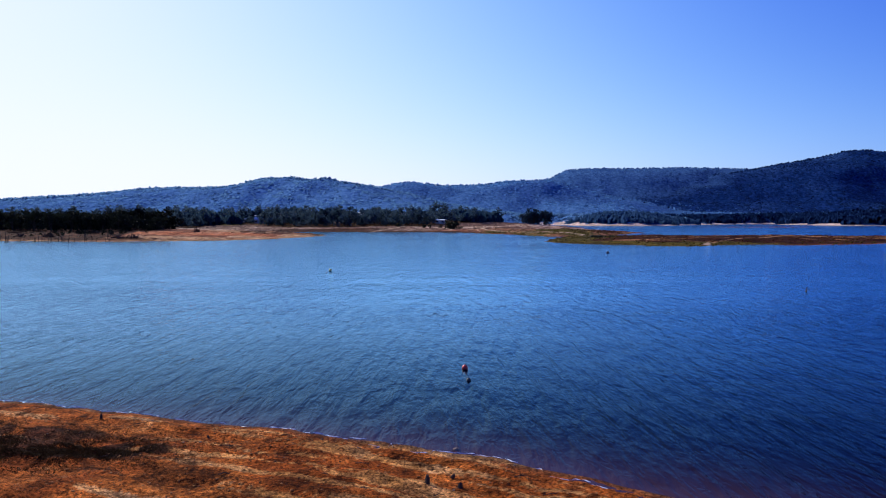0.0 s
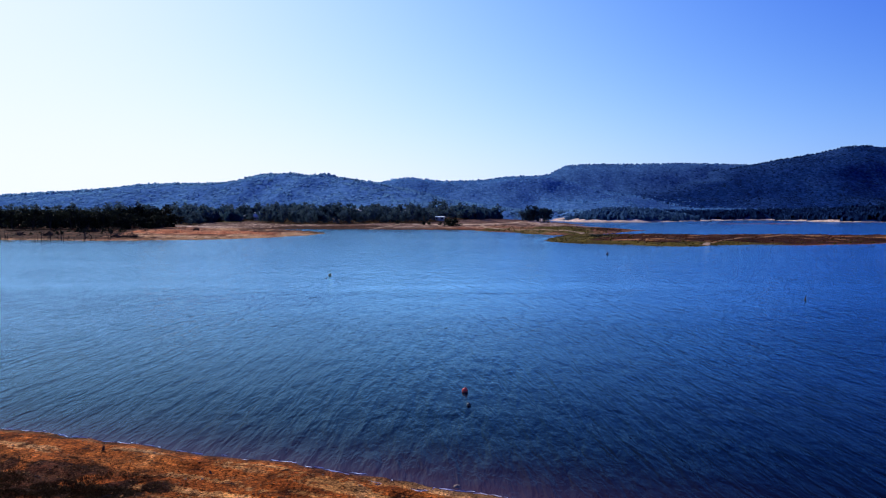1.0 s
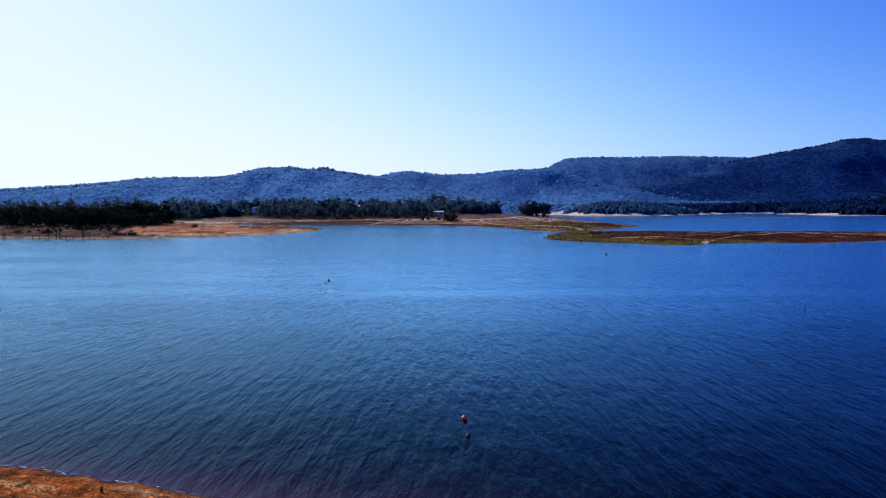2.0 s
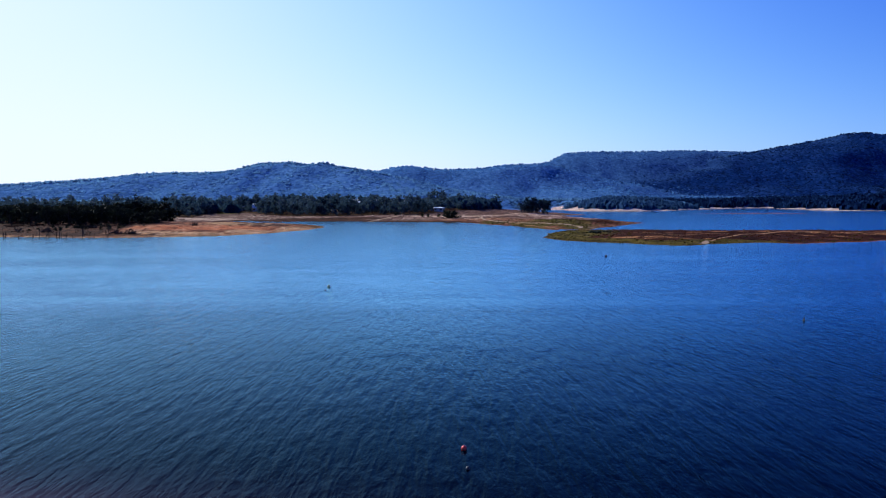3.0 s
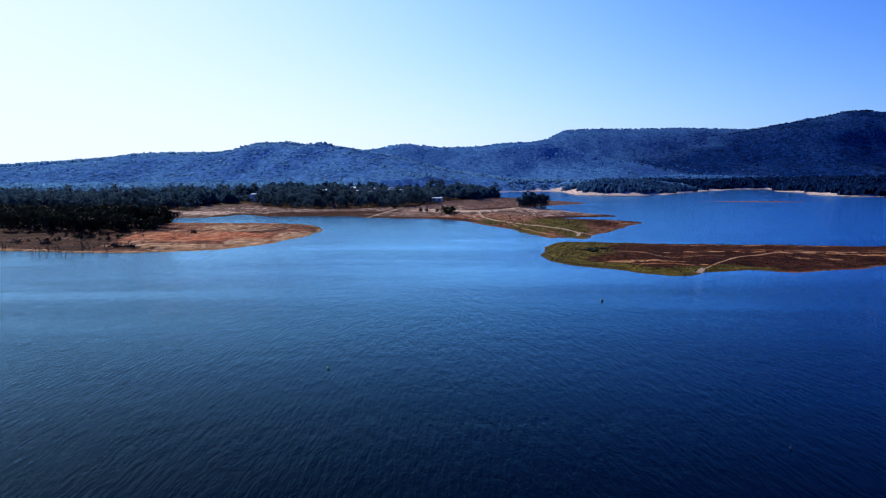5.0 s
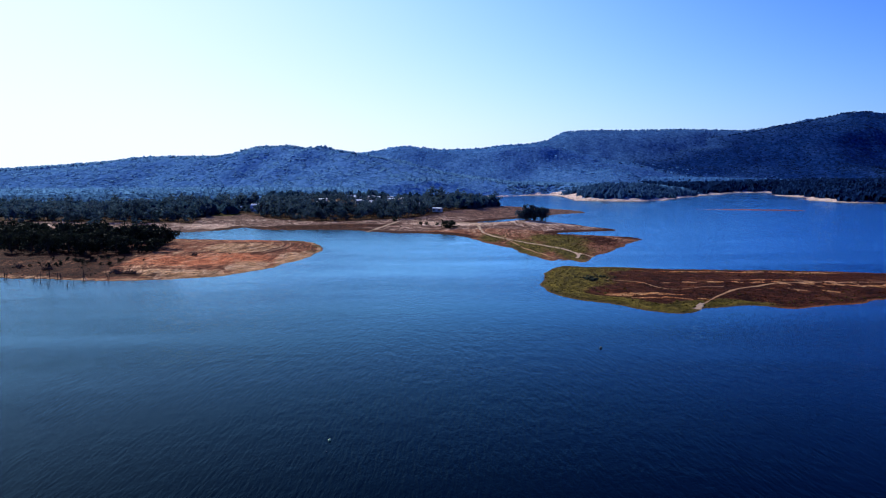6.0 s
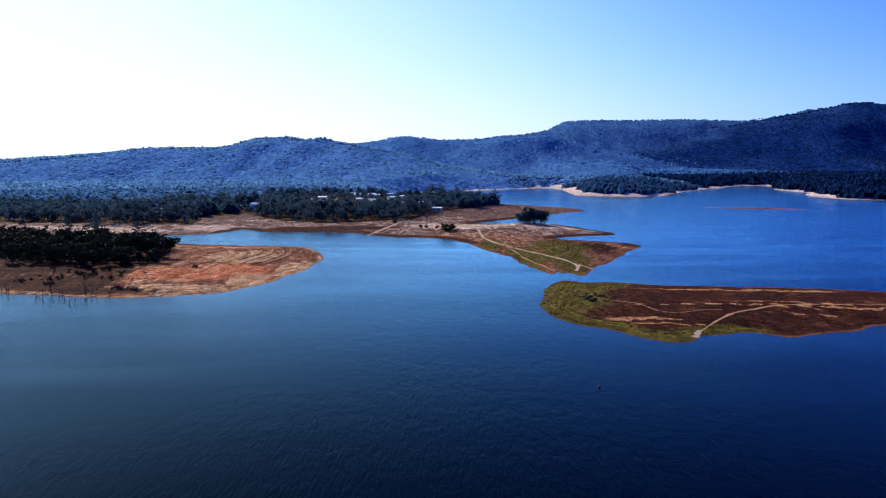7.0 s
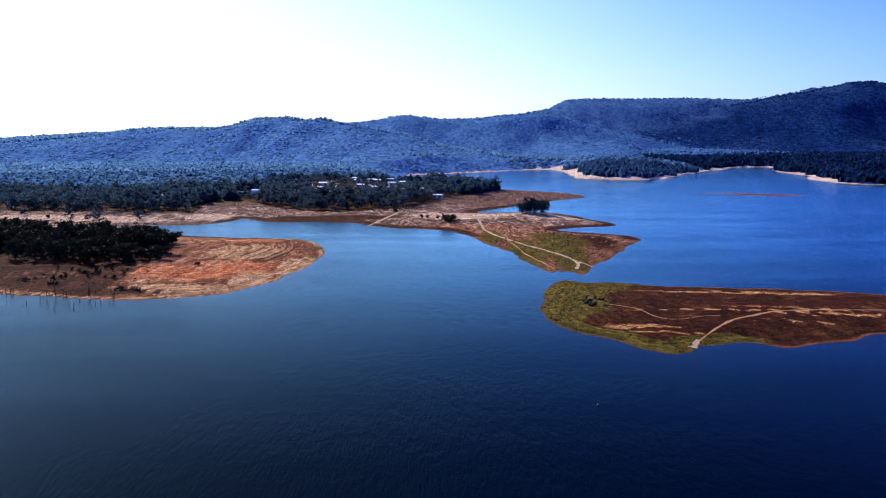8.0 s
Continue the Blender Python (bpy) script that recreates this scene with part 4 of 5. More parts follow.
# ---- trees ----
GUMS = [[make_tree("tree", 100 + k, h, sp, tr * 0.3, 48, LEAF_GUM, "dark green gum tree with a rounded leafy crown", 1.35, 7), False]
        for k, (h, sp, tr) in enumerate([(11, 4.0, 0.28), (13, 4.4, 0.34), (9.5, 4.2, 0.22), (12, 3.4, 0.3), (14, 4.8, 0.36), (8.5, 3.4, 0.24), (10.5, 5.0, 0.3), (12.5, 3.8, 0.26)])]
SCRUB = [[make_tree("tree", 200 + k, h, sp, tr, 44, LEAF_DARK, "dense dark thicket tree with low branches", 1.15, 8, 2), False]
         for k, (h, sp, tr) in enumerate([(7.5, 3.2, 0.12), (8.5, 3.4, 0.15), (6.5, 3.0, 0.1), (9.5, 3.4, 0.18), (7.0, 3.8, 0.1)])]
SHRUBS = [[make_tree("shrub", 300 + k, h, sp, 0.12, 22, LEAF_OLIVE, "low rounded olive shrub on bare ground", 0.8, 7, 2), False]
          for k, (h, sp) in enumerate([(3.2, 1.6), (2.4, 1.5), (4.2, 1.8)])]

rng = random.Random(5)


def clear_of_houses(x, y, gap=7.0, front=34.0):
    for hx, hy in HOUSES:
        d = math.hypot(hx, hy)
        ux, uy = hx / d, hy / d
        along_ray, off = (x - hx) * ux + (y - hy) * uy, abs(-(x - hx) * uy + (y - hy) * ux)
        if -front < along_ray < 0 and off < 4.5 or math.hypot(x - hx, y - hy) < gap:
            return False
    return True


def scatter(kinds, area, count, gap, lo, hi, group, test=None, single=0):
    """Sets trees over an area: the single nearest as things, and returns the places of the rest."""
    done, tries = [], 0
    xs, ys = [p[0] for p in area], [p[1] for p in area]
    while len(done) < count and tries < count * 40:
        tries += 1
        x, y = rng.uniform(min(xs), max(xs)), rng.uniform(min(ys), max(ys))
        if not inside(np.array([x]), np.array([y]), area)[0] or (test and not test(x, y)):
            continue
        if any((x - a) ** 2 + (y - b) ** 2 < gap * gap for a, b in done):
            continue
        done.append((x, y))
    done.sort(key=lambda p: math.hypot(*p))
    for x, y in done[:single]:
        plant(kinds, x, y, rng.uniform(lo, hi), rng, group)
    return [(x, y, rng.uniform(lo, hi)) for x, y in done[single:]]


GROVE = [(-300, 345), (-205, 324), (-183, 315), (-165, 310), (-147, 303), (-134, 305), (-127, 316), (-133, 343), (-140, 375), (-160, 392), (-200, 410), (-300, 420)]
rest = scatter(SCRUB, GROVE, 330, 2.9, 0.7, 1.15, "thicket on the spit", None, 110)
bulk("thicket", SCRUB, rest, LEAF_DARK, "dense dark scrub filling the thicket on the spit")
VILLAGE_EDGE = [(-330, 543), (-190, 540), (-191, 548), (-204, 622), (-174, 635), (-142, 588), (-97, 548), (-63, 553), (-38, 567), (-18, 600), (8, 662), (37, 704), (62, 755),
                (50, 790), (0, 780), (-40, 690), (-80, 640), (-140, 700), (-220, 720), (-330, 640)]
rest = scatter(GUMS, VILLAGE_EDGE, 560, 4.4, 0.45, 1.25, "trees round the village", lambda x, y: clear_of_houses(x, y, 6.0, 34.0), 150)
rest += scatter(GUMS, [(-190, 650), (-150, 900), (-20, 880), (40, 770), (-40, 640)], 420, 4.0, 0.3, 0.62, "trees round the village", lambda x, y: clear_of_houses(x, y, 6.0, 12.0), 0)
rest += scatter(GUMS, [(-480, 568), (-330, 545), (-330, 680), (-480, 680)], 120, 6, 0.75, 1.2, "trees round the village", None, 0)
bulk("woodland", GUMS, rest, LEAF_GUM, "dark green gum trees standing close round the village")
BUSHY = [[make_tree("tree", 260 + k, h, sp, 0.08, 120, LEAF_GUM, "bushy dark gum tree alone on the bare point", 0.85, 9, 3), False] for k, (h, sp) in enumerate([(11.5, 3.4), (8.5, 3.0), (6.5, 2.8)])]
for x, y, s in [(65.5, 515, 1.05), (69, 513.5, 0.95), (61, 516, 0.95), (74, 514, 0.95), (67, 519, 1.1), (77, 515.5, 0.9), (71.5, 518, 0.8), (58.5, 514, 0.7), (63, 513, 0.8), (75.5, 518, 0.9)]:
    plant(BUSHY, x, y, s, rng, "trees on the point")
for x, y, s in [(5.5, 482, 1.9), (9, 484, 2.3), (3, 486, 1.3), (-9, 503, 0.9), (-14, 506, 1.0), (-2, 500, 0.8), (-34, 545, 1.3), (-245, 490, 1.2), (-320, 505, 1.4), (-278, 500, 0.9), (-262, 503, 0.8)]:
    plant(SHRUBS, x, y, s, rng, "shrubs on the bank")
for x, y, s in [(-235, 480, 0.95), (-216, 502, 0.8), (-268, 507, 0.7), (-300, 508, 0.6)]:
    plant(GUMS, x, y, s, rng, "trees on the bank")
for k in range(40):
    x, y = rng.uniform(-165, -118), rng.uniform(276, 302)
    if y > 297 - (x + 150) * 0.1:
        continue
    plant(SHRUBS, x, y, rng.uniform(0.25, 0.55), rng, "shrubs below the thicket")

# ---- far woods ----
nrng = np.random.default_rng(11)


def wood_points(count, r0, r1, a0, a1, test):
    a, r = np.radians(nrng.uniform(a0, a1, count)), np.sqrt(nrng.uniform(r0 ** 1.2, r1 ** 1.2, count) ** (2 / 1.2))
    x, y = r * np.sin(a), r * np.cos(a)
    z, s, h, _ = terrain(x, y)
    fall = terrain(x * (1 + 20 / r), y * (1 + 20 / r))[0] - z
    ok = test(x, y, z, s, h, r) & ((fall > -4.5) | (nrng.uniform(0, 1, count) < 0.4))
    return x[ok], y[ok], z[ok], r[ok]


for name, lo, hi, count, ridges, mat, label in (("hill_forest", 1100, 3000, 88000, (0, 5, 9), LEAF_HAZY_HILL, "eucalypt forest covering the nearer hills, coloured with blue haze"),
                                                ("range_forest", 1900, 3100, 40000, (1, 7), LEAF_HAZY_RANGE, "eucalypt forest on the middle range, coloured with blue haze"),
                                                ("back_forest", 2600, 4900, 70000, (2, 4), LEAF_HAZY_BACK, "eucalypt forest on the back range, coloured with blue haze"),
                                                ("deep_forest", 1100, 4800, 110000, (3, 6), LEAF_DIMMED, "eucalypt forest on the steep range, haze blue and darkened as if shaded")):
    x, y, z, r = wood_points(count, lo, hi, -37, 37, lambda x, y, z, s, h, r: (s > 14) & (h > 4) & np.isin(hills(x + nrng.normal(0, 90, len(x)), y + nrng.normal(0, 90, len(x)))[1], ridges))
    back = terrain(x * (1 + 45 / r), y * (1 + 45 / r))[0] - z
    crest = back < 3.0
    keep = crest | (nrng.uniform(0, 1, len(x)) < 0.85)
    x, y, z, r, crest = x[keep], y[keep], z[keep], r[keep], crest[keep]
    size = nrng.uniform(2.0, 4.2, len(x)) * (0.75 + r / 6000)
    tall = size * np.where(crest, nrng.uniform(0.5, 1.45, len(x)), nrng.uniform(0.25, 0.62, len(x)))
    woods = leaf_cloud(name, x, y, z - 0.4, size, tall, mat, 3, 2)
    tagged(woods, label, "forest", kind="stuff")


def lowland(x, y, z, s, h, r):
    return (s > np.where(r > 950, np.where(x < 205, 7, 18) + np.where(x < 205, 22, 70) * (fbm(x / 70, y / 70, 3, 63) - 0.5), 10)) & (h <= 20) & (((r > 1050) & (x > 150)) | inside(x, y, WOOD_FRONT) & (y > np.where(x < -185, 600, 700 - 0.2 * x)))


for name, lo, hi, count, mat, label in (("shore_forest", 560, 930, 26000, LEAF_HAZY_SHORE, "dark green gum woodland behind the village, tinted with blue haze"),
                                        ("lowland_forest", 930, 2100, 42000, LEAF_HAZY_LOW, "forest on the low headlands, coloured with blue haze"),
                                        ("steep_shore_forest", 930, 2100, 42000, LEAF_DIMMED, "forest on the shore below the steep range, darkened as if shaded"),
                                        ("valley_forest", 690, 2100, 30000, LEAF_HAZY_VALLEY, "forest on the low ground below the hills, coloured with blue haze")):
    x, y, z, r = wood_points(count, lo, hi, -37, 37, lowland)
    # woods left out here so the houses show from the camera
    house_view_gap = (x > -155) & (x < 12) & (y > 620) & (y < 800)
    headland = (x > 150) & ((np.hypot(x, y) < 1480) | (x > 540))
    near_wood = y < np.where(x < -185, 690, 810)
    keep = (headland | (x <= 150) & near_wood) & ~house_view_gap if name != "valley_forest" else (x <= 150) & ~near_wood | (x > 150) & ~headland
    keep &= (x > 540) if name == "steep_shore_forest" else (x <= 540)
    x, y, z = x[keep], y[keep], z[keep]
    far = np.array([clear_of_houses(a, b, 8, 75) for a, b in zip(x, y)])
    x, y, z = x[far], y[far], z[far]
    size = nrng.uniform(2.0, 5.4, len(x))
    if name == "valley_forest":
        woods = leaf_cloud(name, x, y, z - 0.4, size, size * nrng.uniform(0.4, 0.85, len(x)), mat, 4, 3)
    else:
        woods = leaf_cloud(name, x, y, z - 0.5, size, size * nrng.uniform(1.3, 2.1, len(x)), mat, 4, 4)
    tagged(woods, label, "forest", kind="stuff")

# ---- floats and markers on the lake ----
def make_ball_float(name, x, y, radius, mat, label, collar=True):
    ob = empty(name)
    bm = bmesh.new()
    bmesh.ops.create_uvsphere(bm, u_segments=20, v_segments=12, radius=radius)
    for v in bm.verts:
        v.co.z *= 1.0 if v.co.z < 0 else 1.15
    part("ball", bm, mat, ob)
    bm = bmesh.new()
    limb(bm, [(0, 0, radius * 0.95), (0, 0, radius * 1.45)], [radius * 0.16, radius * 0.12], 8)
    bmesh.ops.create_cone(bm, cap_ends=True, segments=10, radius1=radius * 0.22, radius2=radius * 0.22, depth=radius * 0.12, matrix=pose(0, 0, radius * 1.45))
    part("eye", bm, DARK_RUBBER, ob)
    if collar:
        bm = bmesh.new()
        bmesh.ops.create_cone(bm, cap_ends=True, segments=20, radius1=radius * 1.06, radius2=radius * 1.02, depth=radius * 0.22, matrix=pose(0, 0, 0.02))
        part("band", bm, DARK_RUBBER, ob)
    ob.matrix_basis = pose(x, y, radius * 0.25, 8, 5, 0)
    return tagged(ob, label, "buoy", "floats on the lake")


make_ball_float("buoy", 0.87, 30.1, 0.13, RED_PAINT, "bright red round mooring buoy on the lake")
make_ball_float("buoy", 0.95, 27.8, 0.09, DARK_RUBBER, "small dark round float tethered beside the red buoy", False)
make_ball_float("buoy", -14.8, 91.9, 0.2, YELLOW_PAINT, "pale yellow-green round buoy on open water")
make_ball_float("buoy", -14.6, 88.0, 0.09, DARK_RUBBER, "small dark float tethered beside the yellow buoy", False)
make_ball_float("buoy", 33.4, 143.2, 0.27, DARK_RUBBER, "dark weathered round buoy near the bar")
marker = empty("marker_post")
bm = bmesh.new()
limb(bm, [(0, 0, -0.8), (0, 0, 0.4)], [0.04, 0.03], 8)
part("post", bm, DEADWOOD, marker)
bm = bmesh.new()
limb(bm, [(0, 0, -0.12), (0, 0, 0.0), (0, 0, 0.12), (0, 0, 0.2)], [0.05, 0.075, 0.075, 0.04], 10)
part("float_collar", bm, DARK_RUBBER, marker)
marker.matrix_basis = pose(32.5, 63.0, 0.0, 3, 4, 0)
tagged(marker, "thin dark marker post with a dark float collar in the water", "marker post")

# ---- drowned dead trees off the spit ----
def make_snag(seed, x, y, height, lean, mat=DEADWOOD):
    r = random.Random(seed)
    ob = bmesh.new()
    base = Vector((0, 0, -1.2))
    top = Vector((lean * r.uniform(-1, 1), lean * r.uniform(-1, 1), height))
    mid = base.lerp(top, 0.55) + Vector((r.uniform(-1, 1), r.uniform(-1, 1), 0)) * 0.12
    limb(ob, [base, mid, top], [0.16, 0.11, 0.04], 6)
    for k in range(r.randrange(0, 4)):
        s = mid.lerp(top, r.uniform(0.0, 0.7))
        a = r.uniform(0, math.tau)
        limb(ob, [s, s + Vector((math.cos(a), math.sin(a), r.uniform(0.3, 1.2))) * r.uniform(0.4, 1.0)], [0.05, 0.02], 5)
    snag = part("dead_tree", ob, mat)
    snag.matrix_basis = pose(x, y, max(ground_z(x, y), -0.6), 0, 0, r.uniform(0, 360))
    return tagged(snag, "bare dark dead tree standing in shallow water", "dead tree", "drowned dead trees")


for k in range(70):
    x = rng.uniform(-215, -112)
    edge = np.interp(x, [-230, -195, -164, -145, -128, -112], [272, 264, 258, 253, 248, 247])
    make_snag(400 + k, x, edge + rng.uniform(-16, 10), rng.choice([1.5, 2.2, 3.0, 4.2]), 0.5)


pale_trunk = make_snag(499, -273, 514, 3.6, 1.6, plain("bleached_wood", (0.62, 0.58, 0.52), 0.9, 0, 0.2))
tagged(pale_trunk, "bleached pale dead trunk leaning on the bare bank", "dead tree", "dead trunks on the bank")


# ---- tussocks and drift on the bare shores ----
def lumps(name, count, area, lo, hi, mat, label, keep, flat=0.6, seed=1):
    g = np.random.default_rng(seed)
    xs, ys = g.uniform(area[0], area[1], count), g.uniform(area[2], area[3], count)
    z, s, _, k = terrain(xs, ys)
    ok = keep(xs, ys, s, k, g.uniform(0, 1, count))
    xs, ys, z = xs[ok], ys[ok], z[ok]
    size = g.uniform(lo, hi, len(xs)) * g.uniform(0.5, 1, len(xs))
    ob = clump_cloud(name, xs, ys, z + size * 0.1, size, size * flat, mat, seed)
    return tagged(ob, label, "grass" if "tussock" in name else "driftwood", kind="stuff")


TUSSOCK = foliage_material("tussock_grass", (0.034, 0.027, 0.004), (0.1, 0.078, 0.011), 0.2, True)
RUST = foliage_material("rusty_weed", (0.03, 0.008, 0.003), (0.085, 0.025, 0.007), 0.1, True)
LITTER = foliage_material("dark_litter", (0.012, 0.008, 0.006), (0.05, 0.032, 0.022), 0.0, True)
lumps("tussock_grass", 3400, (32, 140, 178, 286), 0.15, 0.5, TUSSOCK, "olive green tussock grass along the bar's margin", lambda x, y, s, k, u: (k == 2) & (s > 0.4) & (u < np.exp(-s / 7) + 0.7 * blobs(x, y, [(44, 240, 14, 26)])), 0.7, 1)
lumps("tussock_grass", 120, (44, 62, 228, 246), 0.4, 1.1, LEAF_OLIVE, "dark green bushy tussocks at the bar's end", lambda x, y, s, k, u: (k == 2) & (u < blobs(x, y, [(52, 237, 5, 6)])), 0.9, 8)
lumps("rusty_weed", 3000, (50, 170, 178, 275), 0.12, 0.42, RUST, "rust brown dry weed covering the bar", lambda x, y, s, k, u: (k == 2) & (s > 6), 0.6, 2)
lumps("tussock_grass", 3600, (20, 120, 292, 470), 0.2, 0.7, TUSSOCK, "olive green tussock grass on the track point", lambda x, y, s, k, u: (k == 1) & (s > 1) & (u < 0.9 * blobs(x, y, [(60, 360, 24, 60), (40, 380, 14, 60)])), 0.6, 3)
lumps("rusty_weed", 2200, (60, 120, 340, 470), 0.2, 0.6, RUST, "rust brown dry weed on the track point", lambda x, y, s, k, u: (k == 1) & (s > 3) & (u < blobs(x, y, [(90, 390, 16, 30), (80, 420, 16, 30)])), 0.6, 4)
lumps("dark_litter", 2600, (-230, -55, 246, 415), 0.15, 0.6, LITTER, "dark drift litter strewn over the spit", lambda x, y, s, k, u: (k == 1) & (s > 0.5) & (u < 0.1 + 0.8 * blobs(x, y, [(-160, 280, 40, 26), (-135, 262, 40, 8), (-70, 380, 12, 30)])), 0.5, 5)
lumps("dark_litter", 2600, (-330, 40, 470, 600), 0.25, 0.9, LITTER, "dark drift litter and low scrub on the bank", lambda x, y, s, k, u: (k == 1) & (s > 8) & (u < 0.35), 0.5, 6)
lumps("tussock_grass", 900, (-90, -54, 330, 412), 0.15, 0.5, TUSSOCK, "olive grass at the tip of the spit", lambda x, y, s, k, u: (k == 1) & (s > 0) & (u < np.exp(-s / 6)), 0.6, 7)


def make_fallen_tree(seed, x, y, length, turn):
    r = random.Random(seed)
    bm = bmesh.new()
    spine = [Vector((length * (k / 4 - 0.5), r.uniform(-0.2, 0.2), 0.25 + 0.15 * math.sin(k))) for k in range(5)]
    limb(bm, spine, [0.3, 0.26, 0.2, 0.14, 0.06], 7)
    for k in range(40):
        s = spine[0].lerp(spine[-1], r.uniform(0.1, 1.0))
        d = Vector((r.uniform(-0.4, 0.9), r.uniform(-1, 1), r.uniform(0.0, 1.0))).normalized() * r.uniform(0.7, 2.4)
        limb(bm, [s, s + d * 0.55 + Vector((0, 0, 0.1)), s + d], [0.12, 0.08, 0.03], 4)
    ob = part("fallen_tree", bm, DEADWOOD)
    ob.matrix_basis = pose(x, y, ground_z(x, y), 0, 0, turn)
    return tagged(ob, "dark fallen dead tree with bare branches on the spit", "dead tree", "drift timber on the spit")


for k, (x, y, L, a) in enumerate([(-117, 259, 5.5, 15), (-121, 261, 4.5, 70), (-113, 258, 3.5, -30), (-150, 268, 3.5, 40), (-141, 285, 3.0, 10), (-165, 275, 3.0, 120), (-107, 306, 2.2, 30)]):
    make_fallen_tree(600 + k, x, y, L, a)

# ---- the near beach ----
def make_stake(seed, x, y, height, radius):
    r = random.Random(seed)
    bm = bmesh.new()
    limb(bm, [(0, 0, -0.2), (r.uniform(-.02, .02), 0, height * 0.5), (r.uniform(-.04, .04), r.uniform(-.04, .04), height)], [radius * 1.3, radius, radius * 0.6], 7)
    for v in bm.verts:
        v.co += Vector((r.uniform(-1, 1), r.uniform(-1, 1), r.uniform(-1, 1))) * radius * 0.25
    ob = part("tree_stump", bm, DEADWOOD)
    ob.matrix_basis = pose(x, y, ground_z(x, y), r.uniform(-8, 8), r.uniform(-8, 8), 0)
    return tagged(ob, "short dark broken stump standing in the sand", "stump", "stumps on the beach")


for k, (x, y, h, rr) in enumerate([(-0.45, 16.3, 0.2, 0.055), (0.18, 16.9, 0.11, 0.05), (0.32, 16.2, 0.12, 0.06), (-11.0, 22.3, 0.14, 0.05), (-6.9, 20.3, 0.1, 0.04)]):
    make_stake(k, x, y, h, rr)


def make_stone(seed, x, y, s):
    r = random.Random(seed)
    bm = bmesh.new()
    bmesh.ops.create_icosphere(bm, subdivisions=2, radius=1.0)
    for v in bm.verts:
        v.co *= 1 + 0.35 * noise.noise(v.co * 1.3 + Vector((seed, 0, 0)))
        v.co.z *= 0.55
    ob = part("stone", bm, STONE)
    ob.matrix_basis = pose(x, y, ground_z(x, y) + s * 0.15, 0, 0, r.uniform(0, 360)) @ Matrix.Diagonal((s, s * r.uniform(0.6, 1), s, 1))
    return tagged(ob, "small dark rounded stone on the wet sand", "stone", "stones on the beach")


make_stone(1, 0.3, 19.3, 0.1)
for k in range(50):
    x = rng.uniform(-15, 6)
    edge = np.interp(x, [-15.7, -11.2, -6.8, -3.1, 0.2, 3.0, 5.3], [24.8, 23.6, 21.8, 20.5, 19.3, 17.4, 15.8])
    make_stone(10 + k, x, edge - abs(rng.gauss(0, 2.2)) - 0.1, rng.choice([0.012, 0.018, 0.025, 0.04]))

SOIL_CLOD = foliage_material("mud_clods", (0.12, 0.04, 0.01), (0.42, 0.19, 0.06), 0.0, True)

# driftwood sticks
for k in range(26):
    x = rng.uniform(-13, 5)
    edge = np.interp(x, [-15.7, -11.2, -6.8, -3.1, 0.2, 3.0, 5.3], [24.8, 23.6, 21.8, 20.5, 19.3, 17.4, 15.8])
    y = edge - rng.uniform(0.6, 5)
    L = rng.uniform(0.1, 0.42)
    bm = bmesh.new()
    limb(bm, [(-L / 2, 0, 0), (0, rng.uniform(-0.06, 0.06), 0.02), (L / 2, 0, 0)], [0.01, 0.013, 0.006], 6)
    ob = part("driftwood_stick", bm, DEADWOOD)
    ob.matrix_basis = pose(x, y, ground_z(x, y) + 0.012, 0, 0, rng.uniform(-20, 50))
    tagged(ob, "thin dark driftwood stick lying on the sand", "driftwood", "driftwood on the beach")

# dry grass patch on the sand, and reeds at the edge
GRASS_DRY = foliage_material("dry_dark_grass", (0.012, 0.006, 0.002), (0.085, 0.045, 0.014), 0.1, True)
grng = np.random.default_rng(31)
which = grng.integers(0, 5, 46000)
spots = np.array([(-9.4, 18.4, 1.3, 0.7), (-12.6, 19.4, 2.2, 1.0), (-12, 18.0, 2.2, 0.7), (-10.8, 18.8, 1.6, 0.8), (-14.5, 19.5, 1.5, 1.2)])[which]
tx, ty = grng.normal(spots[:, 0], spots[:, 2]), grng.normal(spots[:, 1], spots[:, 3])
clumpy = fbm(tx / 0.5, ty / 0.5, 3, 91) + grng.uniform(-0.12, 0.12, len(tx)) > 0.48
tx, ty = tx[clumpy], ty[clumpy]
tz = terrain(tx, ty)[0]
bm = bmesh.new()
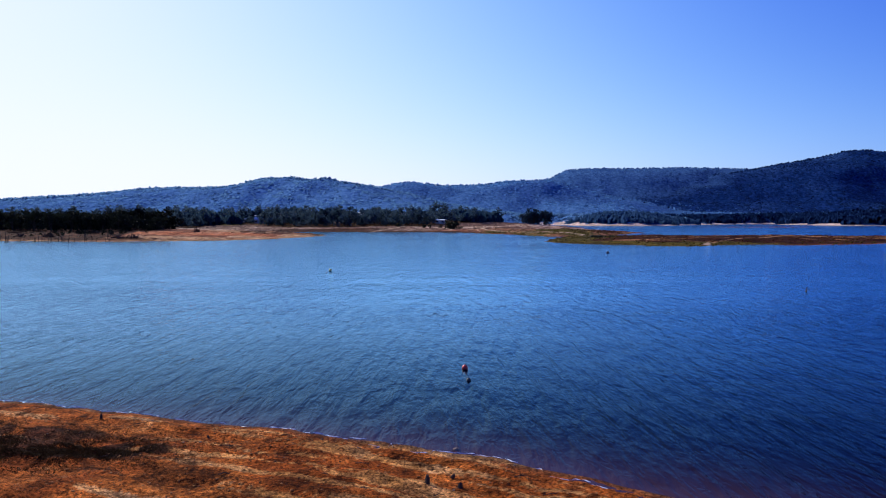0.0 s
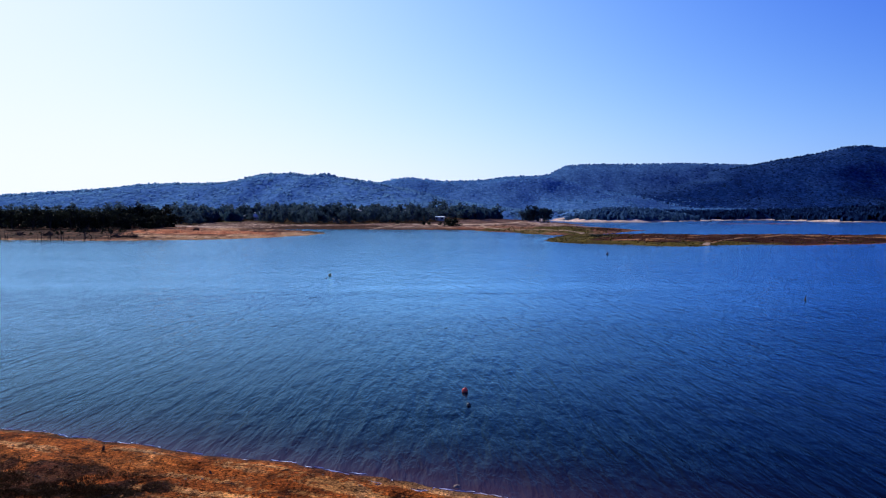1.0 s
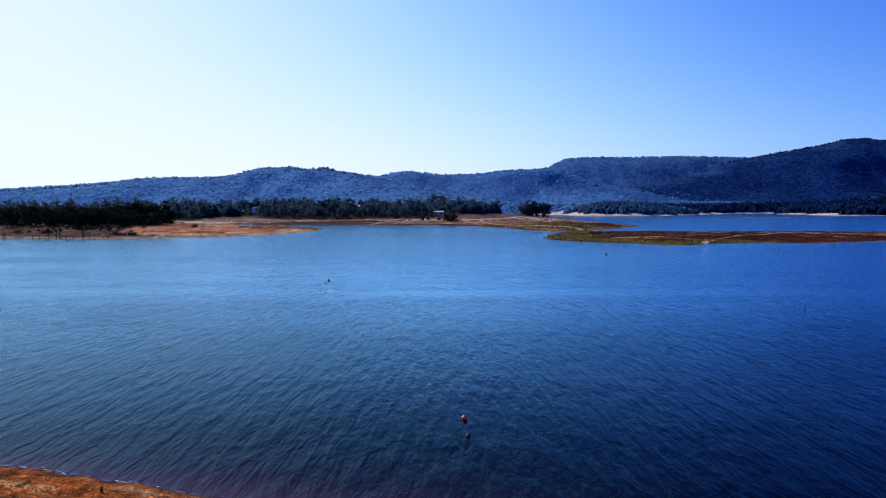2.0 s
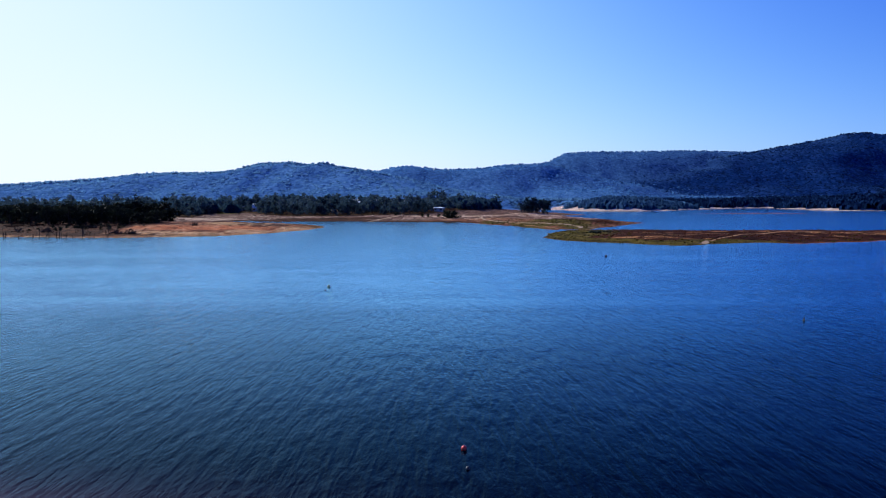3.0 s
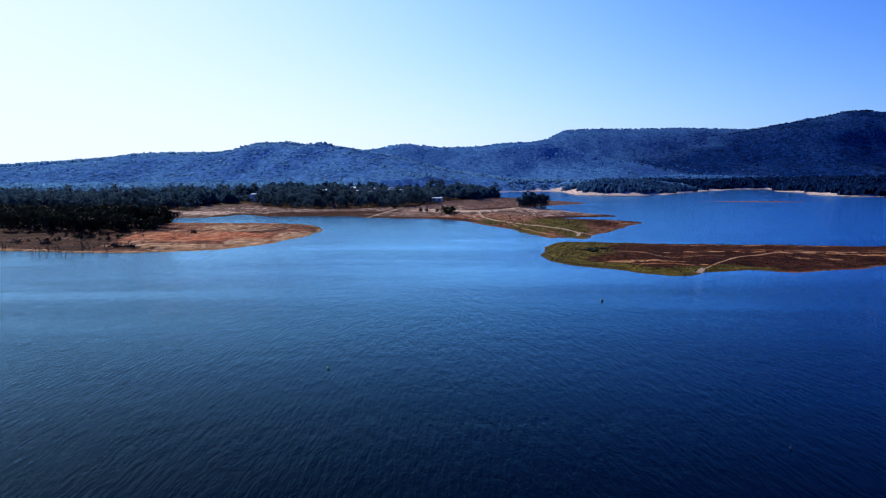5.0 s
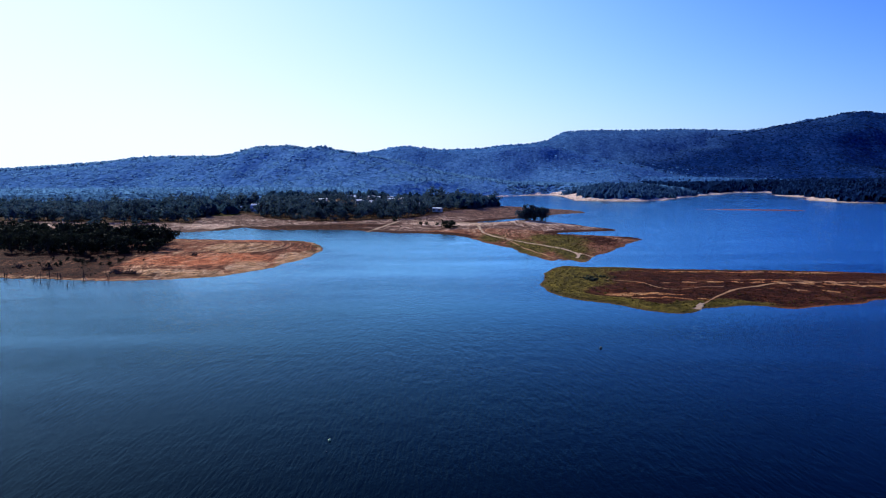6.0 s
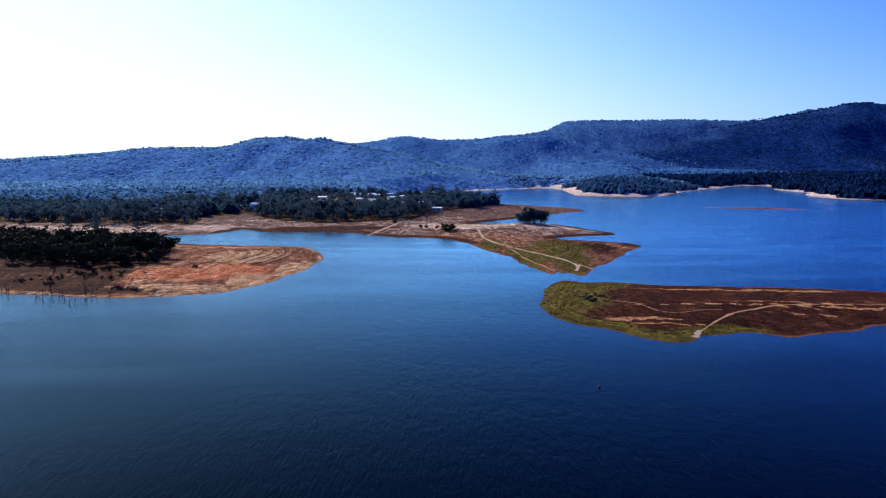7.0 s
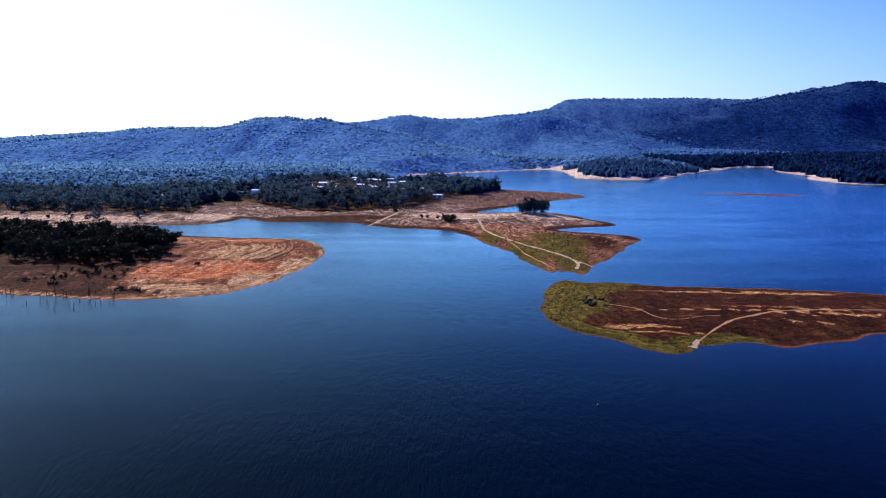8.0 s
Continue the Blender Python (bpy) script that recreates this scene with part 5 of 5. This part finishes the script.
for x, y, z in zip(tx, ty, tz):
    a, h = rng.uniform(0, math.tau), rng.uniform(0.015, 0.06)
    w = Vector((math.cos(a), math.sin(a), 0)) * rng.uniform(0.008, 0.02)
    o, t = Vector((x, y, z - 0.02)), Vector((x + rng.gauss(0, 0.045), y + rng.gauss(0, 0.045), z + h))
    bm.faces.new([bm.verts.new(o - w), bm.verts.new(o + w), bm.verts.new(t)])
tuft = part("dry_grass", bm, GRASS_DRY)
tagged(tuft, "dark dry grass patch on the brown beach", "grass", kind="stuff")

lumps("beach_debris", 5200, (-20, 8, 12, 25), 0.008, 0.03, LITTER, "dark clods and twigs strewn over the beach", lambda x, y, s, k, u: (k == 0) & (s > 0.15) & (u < 0.25 + 0.75 * np.exp(-s / 0.9)), 0.6, 12)
lumps("beach_clods", 9000, (-20, 8, 10, 25), 0.015, 0.05, SOIL_CLOD, "rust brown dried mud clods on the beach", lambda x, y, s, k, u: (k == 0) & (s > 0.3) & (u < 0.6), 0.45, 13)

# wavelets breaking along the edge, painted white to stand for sun glints
GLINT_WHITE = plain("glint_white", (0.85, 0.85, 0.88), 0.25, 0, 0.1, 8.0)
ex = np.linspace(-40, 22, 2600)
ey = np.interp(ex, [p[0] for p in NEAR_SHORE[2:16]], [p[1] for p in NEAR_SHORE[2:16]])
steps = np.linspace(-1.5, 1.5, 61)
zz = terrain(ex[:, None] + 0 * steps, ey[:, None] + steps)[0]
edge_y = ey + steps[np.argmax(zz < 0.004, axis=1)]
bm = bmesh.new()
k = 0
while k < len(ex) - 40:
    n = rng.randrange(6, 26)
    off, tall, wide = rng.uniform(0.02, 0.2), rng.uniform(0.005, 0.018), rng.uniform(0.01, 0.032)
    rows = []
    for j in range(k, k + n, 2):
        s = math.sin(math.pi * (j - k) / n)
        y = edge_y[j] + off
        rows.append([bm.verts.new((ex[j], y - wide * s, -0.004)), bm.verts.new((ex[j], y, 0.002 + tall * s)), bm.verts.new((ex[j], y + wide * s * 0.7, -0.004))])
    for a, b in zip(rows, rows[1:]):
        for i in range(2):
            bm.faces.new((a[i], b[i], b[i + 1], a[i + 1]))
    k += n + (rng.randrange(-6, 4) if rng.random() < 0.8 else rng.randrange(6, 26))
foam = part("shore_foam", bm, GLINT_WHITE)
tagged(foam, "white wavelets breaking along the beach, standing for sun glints", "foam", kind="stuff")
